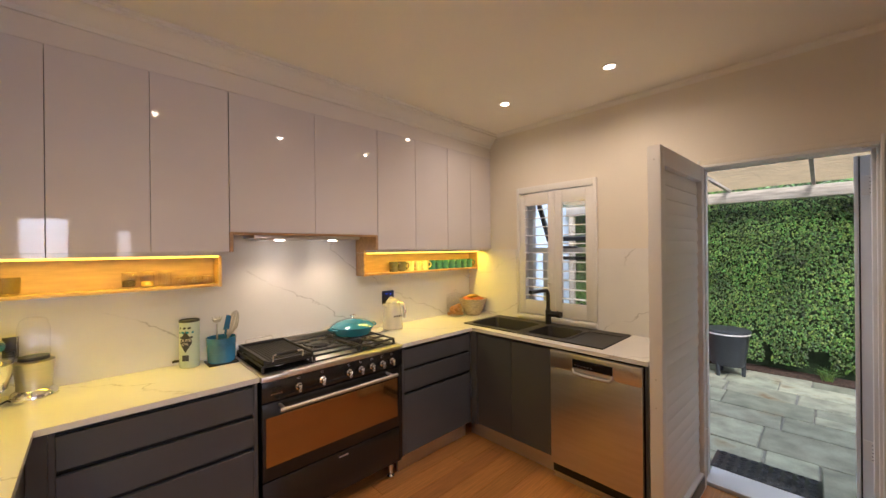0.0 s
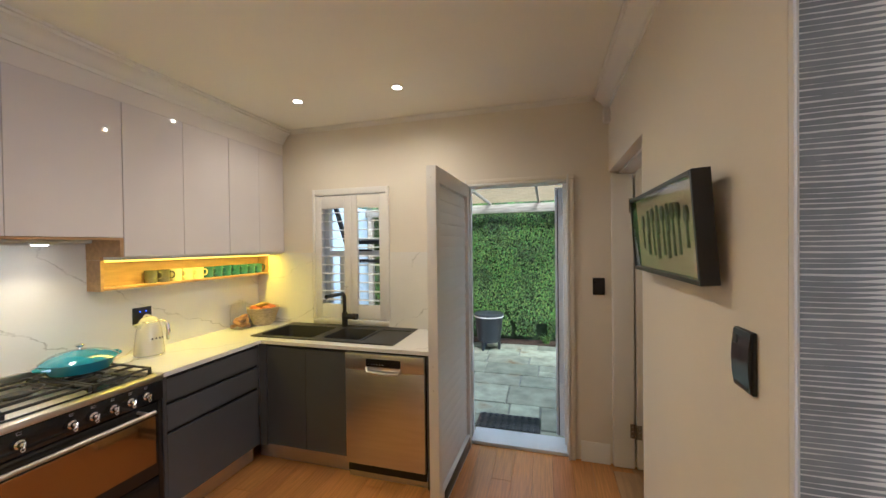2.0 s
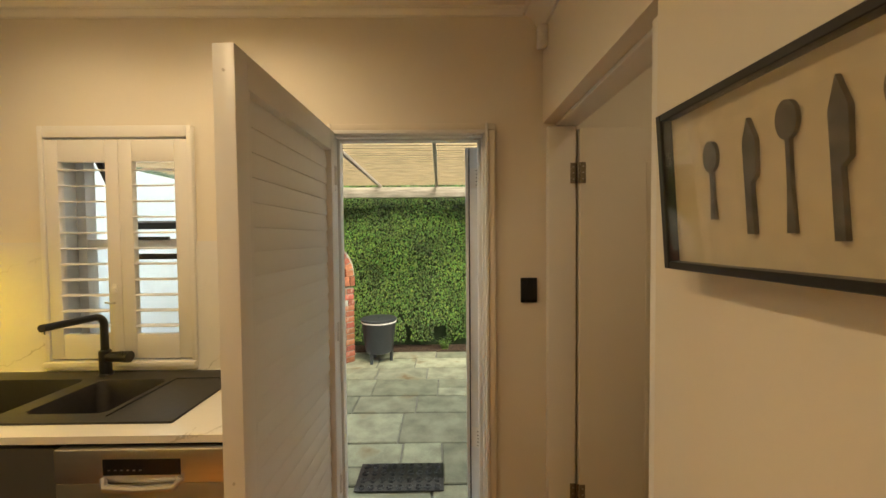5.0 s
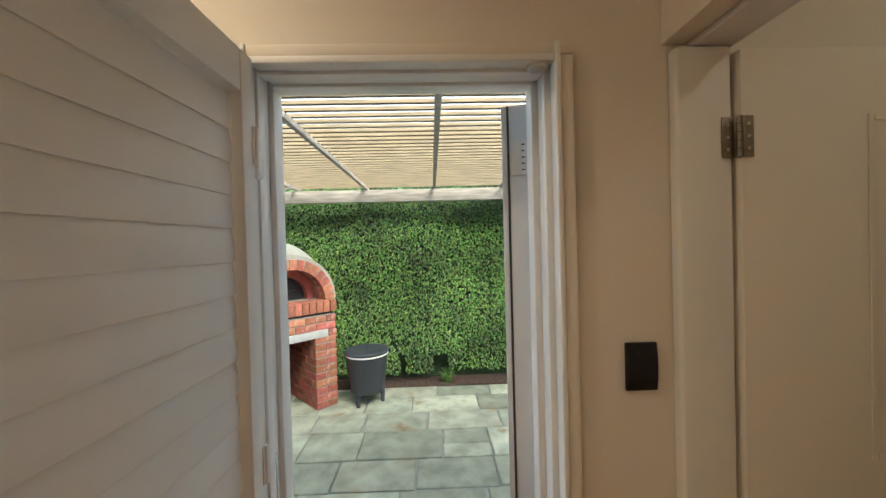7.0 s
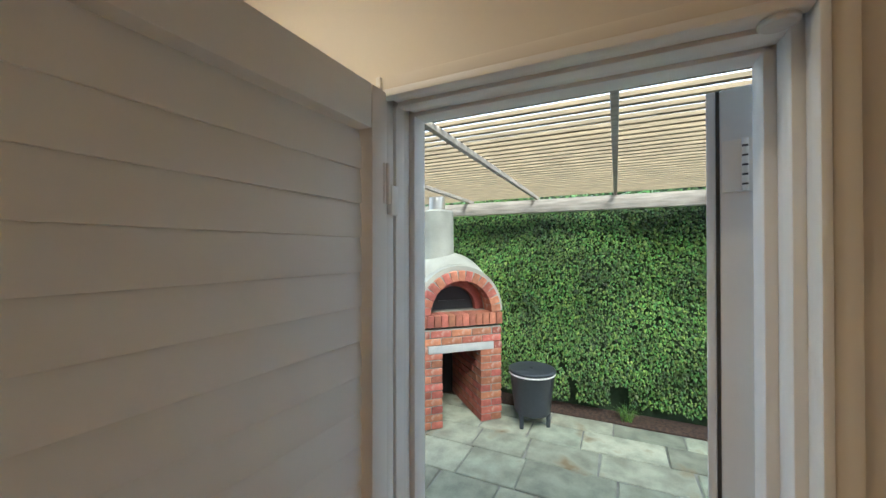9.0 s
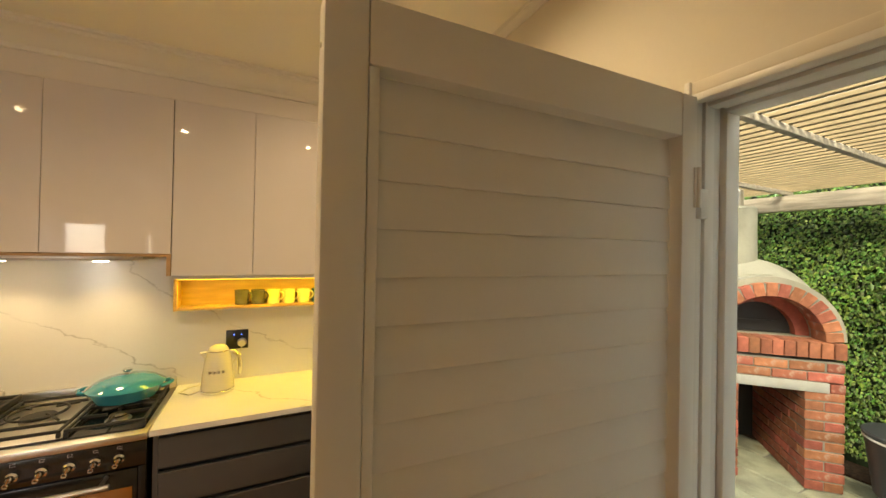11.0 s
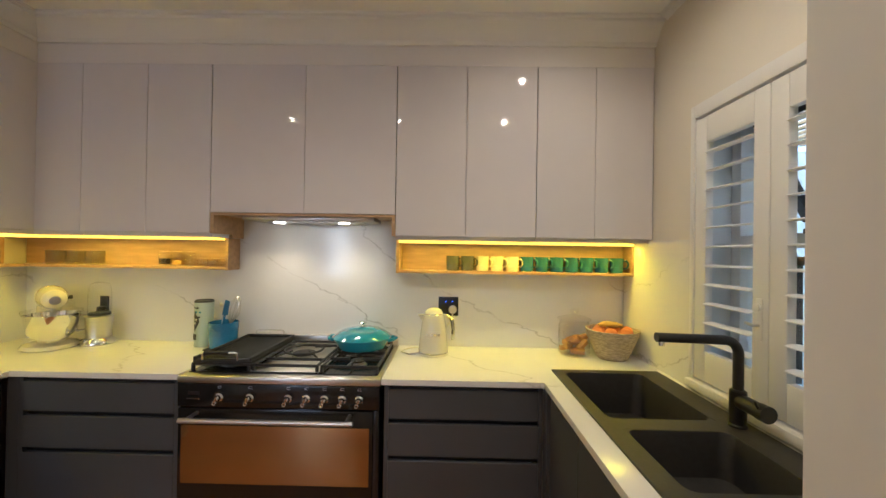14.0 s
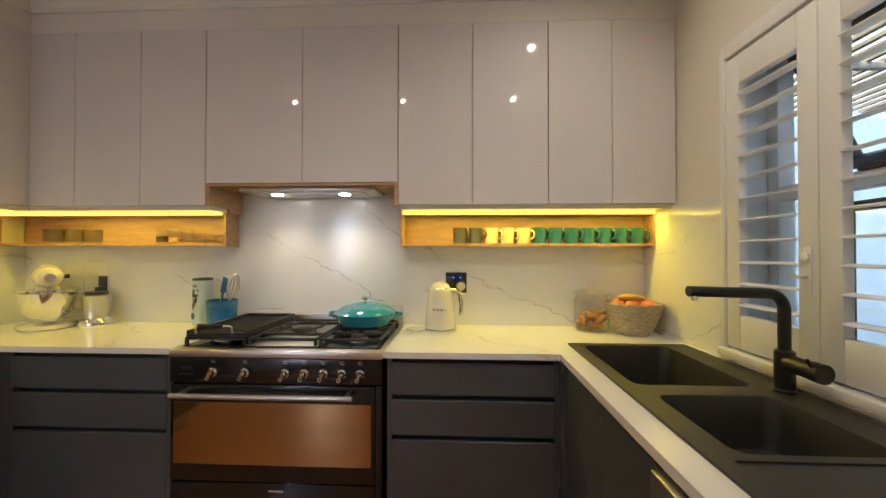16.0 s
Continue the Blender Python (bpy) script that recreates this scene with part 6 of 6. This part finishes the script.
def stand_mixer():
    m = thing("stand_mixer", pose(-0.625, 2.43, ZW, 0, 0, 52), "cream stand mixer with steel bowl", "mixer")
    def put(n, bm, mt_, lab=""):
        return part(n, bm, mt_, m, lab, world=False)
    base = L([(0, 0), (0.115, 0), (0.12, 0.006), (0.11, 0.022), (0.07, 0.032), (0, 0.034)], 32, at=(0, 0.03, 0), sy=1.25)
    put("foot", base, M_CREAM)
    put("column", L([(0.055, 0.03), (0.05, 0.1), (0.05, 0.22), (0, 0.23)], 24, at=(0, 0.13, 0), sy=0.8), M_CREAM)
    h = L([(0, -0.17), (0.04, -0.165), (0.058, -0.13), (0.064, -0.04), (0.062, 0.06), (0.05, 0.13), (0.025, 0.155), (0, 0.16)], 28)
    bmesh.ops.transform(h, matrix=pose(0, 0.02, 0.275, 90, 0, 0), verts=h.verts)
    hd = put("head", h, M_CREAM)
    hb = C((0, -0.135, 0.272), (0, -0.155, 0.272), 0.022)
    put("hub_cap", hb, M_CHROME, "chrome hub cap")
    put("knob", C((0.06, 0.0, 0.272), (0.08, 0.0, 0.272), 0.012), M_BLKPL, "black speed knob")
    put("trim_band", L([(0.0625, 0), (0.0655, 0.006), (0.0625, 0.012)], 28, at=(0, 0, 0)), M_CHROME).matrix_basis = pose(0, 0.02, 0.275, 90, 0, 0)
    put("bowl", L([(0, 0.04), (0.05, 0.04), (0.055, 0.05), (0.095, 0.09), (0.108, 0.15), (0.112, 0.19), (0.116, 0.193), (0.108, 0.193), (0.09, 0.095), (0, 0.05)], 36, at=(0, -0.05, 0)), M_CHROME, "polished steel bowl")
    put("bowl_handle", T([(0.105, -0.05, 0.17), (0.145, -0.05, 0.168), (0.152, -0.05, 0.12), (0.125, -0.05, 0.085), (0.09, -0.05, 0.085)], 0.007, 8), M_CHROME)
    put("pouring_shield", L([(0.116, 0.194), (0.12, 0.2), (0.12, 0.212), (0.075, 0.216)], 30, at=(0, -0.05, 0)), M_GLASS, "clear pouring shield")
    put("beater_shaft", C((0, -0.05, 0.15), (0, -0.05, 0.22), 0.012), M_STEEL)


stand_mixer()

# ---- on the south and east walls ----
def picture():
    w, h, dp = 0.70, 0.30, 0.045
    p = thing("picture", pose(1.182, YS + 0.020, 1.630, 4, 0, 180), "black framed box picture of dark cutlery on linen", "picture")
    def put(n, bm, mt_, lab=""):
        return part(n, bm, mt_, p, lab, world=False)
    # local x along the wall, local -y towards the room
    f = 0.014
    for a, b, c0, c1 in ((-w / 2, -w / 2 + f, -h / 2, h / 2), (w / 2 - f, w / 2, -h / 2, h / 2), (-w / 2 + f + 0.0005, w / 2 - f - 0.0005, h / 2 - f, h / 2), (-w / 2 + f + 0.0005, w / 2 - f - 0.0005, -h / 2, -h / 2 + f)):
        put("frame_bar", B(a, b, -dp - 0.008, -0.008, c0, c1, 0.0015, 1), M_BLKPL)
    put("mount", B(-w / 2 + f, w / 2 - f, -0.030, -0.020, -h / 2 + f, h / 2 - f), M_PAPER, "beige linen mount")
    put("pane", B(-w / 2 + f, w / 2 - f, -0.0495, -0.0475, -h / 2 + f, h / 2 - f), M_GLASS, "clear glass")
    def piece(x, kind, hgt):
        out = []
        if kind == "knife":
            o = [(x - 0.006, -hgt), (x + 0.006, -hgt), (x + 0.004, -0.01), (x + 0.013, 0.0), (x + 0.014, hgt * 0.6), (x + 0.002, hgt), (x - 0.008, hgt * 0.6), (x - 0.007, 0)]
            put("knife", P(o, "y", -0.038, -0.0305), M_SILVER)
        else:
            bm = P([(x - 0.006, -hgt), (x + 0.006, -hgt), (x + 0.003, -0.02), (x + 0.003, hgt * 0.55), (x - 0.003, hgt * 0.55), (x - 0.003, -0.02)], "y", -0.036, -0.0305)
            prism(bm, [(x + 0.015 * math.cos(q * math.pi / 8), hgt * 0.75 + 0.026 * math.sin(q * math.pi / 8)) for q in range(16)], "y", -0.037, -0.0305)
            put("spoon", bm, M_SILVER)
    for q, (kx, kd, hh) in enumerate(((-0.235, "spoon", 0.06), (-0.16, "knife", 0.085), (-0.10, "spoon", 0.085), (-0.04, "knife", 0.095), (0.02, "spoon", 0.08), (0.07, "knife", 0.09), (0.12, "spoon", 0.08), (0.17, "spoon", 0.075), (0.235, "spoon", 0.055))):
        piece(kx, kd, hh)


picture()


def switch(m, w, h, label):
    s = thing("light_switch", m, label, "switch")
    part("plate", B(-w / 2, w / 2, -0.010, -0.0005, -h / 2, h / 2, 0.003), M_BLKPL, s, world=False)
    part("rocker", P([(-0.0105, -h * 0.49), (-0.0125, -h * 0.47), (-0.0165, -h * 0.25), (-0.018, 0.0), (-0.0165, h * 0.25), (-0.0125, h * 0.47), (-0.0105, h * 0.49)], "x", -w * 0.46, w * 0.46), M_BLACK, s, world=False)
    part("button", B(-w * 0.38, -w * 0.14, -0.0172, -0.0145, h * 0.24, h * 0.38, 0.001, 1), M_BLKPL, s, world=False)


switch(pose(XE, -0.358, 1.279, 0, 0, -90), 0.082, 0.124, "black light switch on the wall by the back door")
switch(pose(0.747, YS, 1.322, 0, 0, 180), 0.080, 0.138, "black light switch on the wall under the picture")


def striped_panel():
    """A tall off-white panel with hand-drawn grey strokes running in from both edges."""
    p = thing("striped_panel", (0.6, YS - 0.25, 0), "off-white wall panel with fine grey brush strokes", "wall panel", kind="structure")
    ya, yb = YS - 0.52, YS - 0.006
    part("board", B(0.592, 0.6045, ya, yb, 0.004, ZC - 0.001, 0.002, 1), M_BOARD, p, "off-white painted board")
    part("edge_strip", B(0.590, 0.6045, yb + 0.0005, yb + 0.006, 0.004, ZC - 0.001, 0.001, 1), M_TRIM, p)
    rng = random.Random(8)

    def strokes(from_y, sign, low, high):
        verts, faces = [], []
        z, drift = 0.012, 0.0
        while z < ZC - 0.01:
            pitch = rng.uniform(0.0088, 0.0122)
            length = rng.uniform(low, high)
            half = pitch * rng.uniform(0.37, 0.44)
            drift = 0.9 * drift + rng.uniform(-0.0006, 0.0006)
            k, n = len(verts), 9
            for i in range(n):
                f = i / (n - 1)
                w = half * (1.0 if f < 0.55 else max(0.04, 1 - ((f - 0.55) / 0.45) ** 1.2)) * (1 + rng.uniform(-0.12, 0.12))
                zc = z + drift * math.sin(3.1 * f) + 0.0012 * math.sin(2.2 * f + z * 3)
                y = from_y - sign * (0.004 + f * length)
                verts += [(0.5912, y, zc - w), (0.5912, y, zc + w)]
            faces += [(k + 2 * i, k + 2 * i + 1, k + 2 * i + 3, k + 2 * i + 2) for i in range(n - 1)]
            z += pitch
        me = bpy.data.meshes.new("brush_strokes")
        me.from_pydata([(x - 0.6, y - YS + 0.25, zz) for x, y, zz in verts], [], faces)
        me.materials.append(M_RIB)
        ob = new("brush_strokes", me)
        ob.parent = p
        tagged(ob, "uneven grey horizontal brush strokes", kind="stuff")
    strokes(yb, 1, 0.13, 0.178)
    strokes(ya, -1, 0.24, 0.275)


striped_panel()

# ---- floor planks and paving, piece by piece ----
flagstones()


def planks():
    rng = random.Random(2)
    w = 0.135
    y = -2.59
    while y < YN:
        lim = XO - 0.03 if y > -0.6 else 1.1
        x = XW - rng.uniform(0, 1.2)
        while x < XO - 0.06:
            x1 = x + rng.choice((1.2, 1.5, 1.8))
            a, b = max(x, XW), min(x1, lim)
            if b - a > 0.05:
                bm = B(a + 0.0008, b - 0.0008, y + 0.0006, y + w - 0.0006, -0.0115, 0.0, 0.0012, 1)
                ob = new("plank", mesh_of("plank", bm, M_FLOOR, False))
                ob.parent = floor_ob
            x = x1
        y += w


planks()
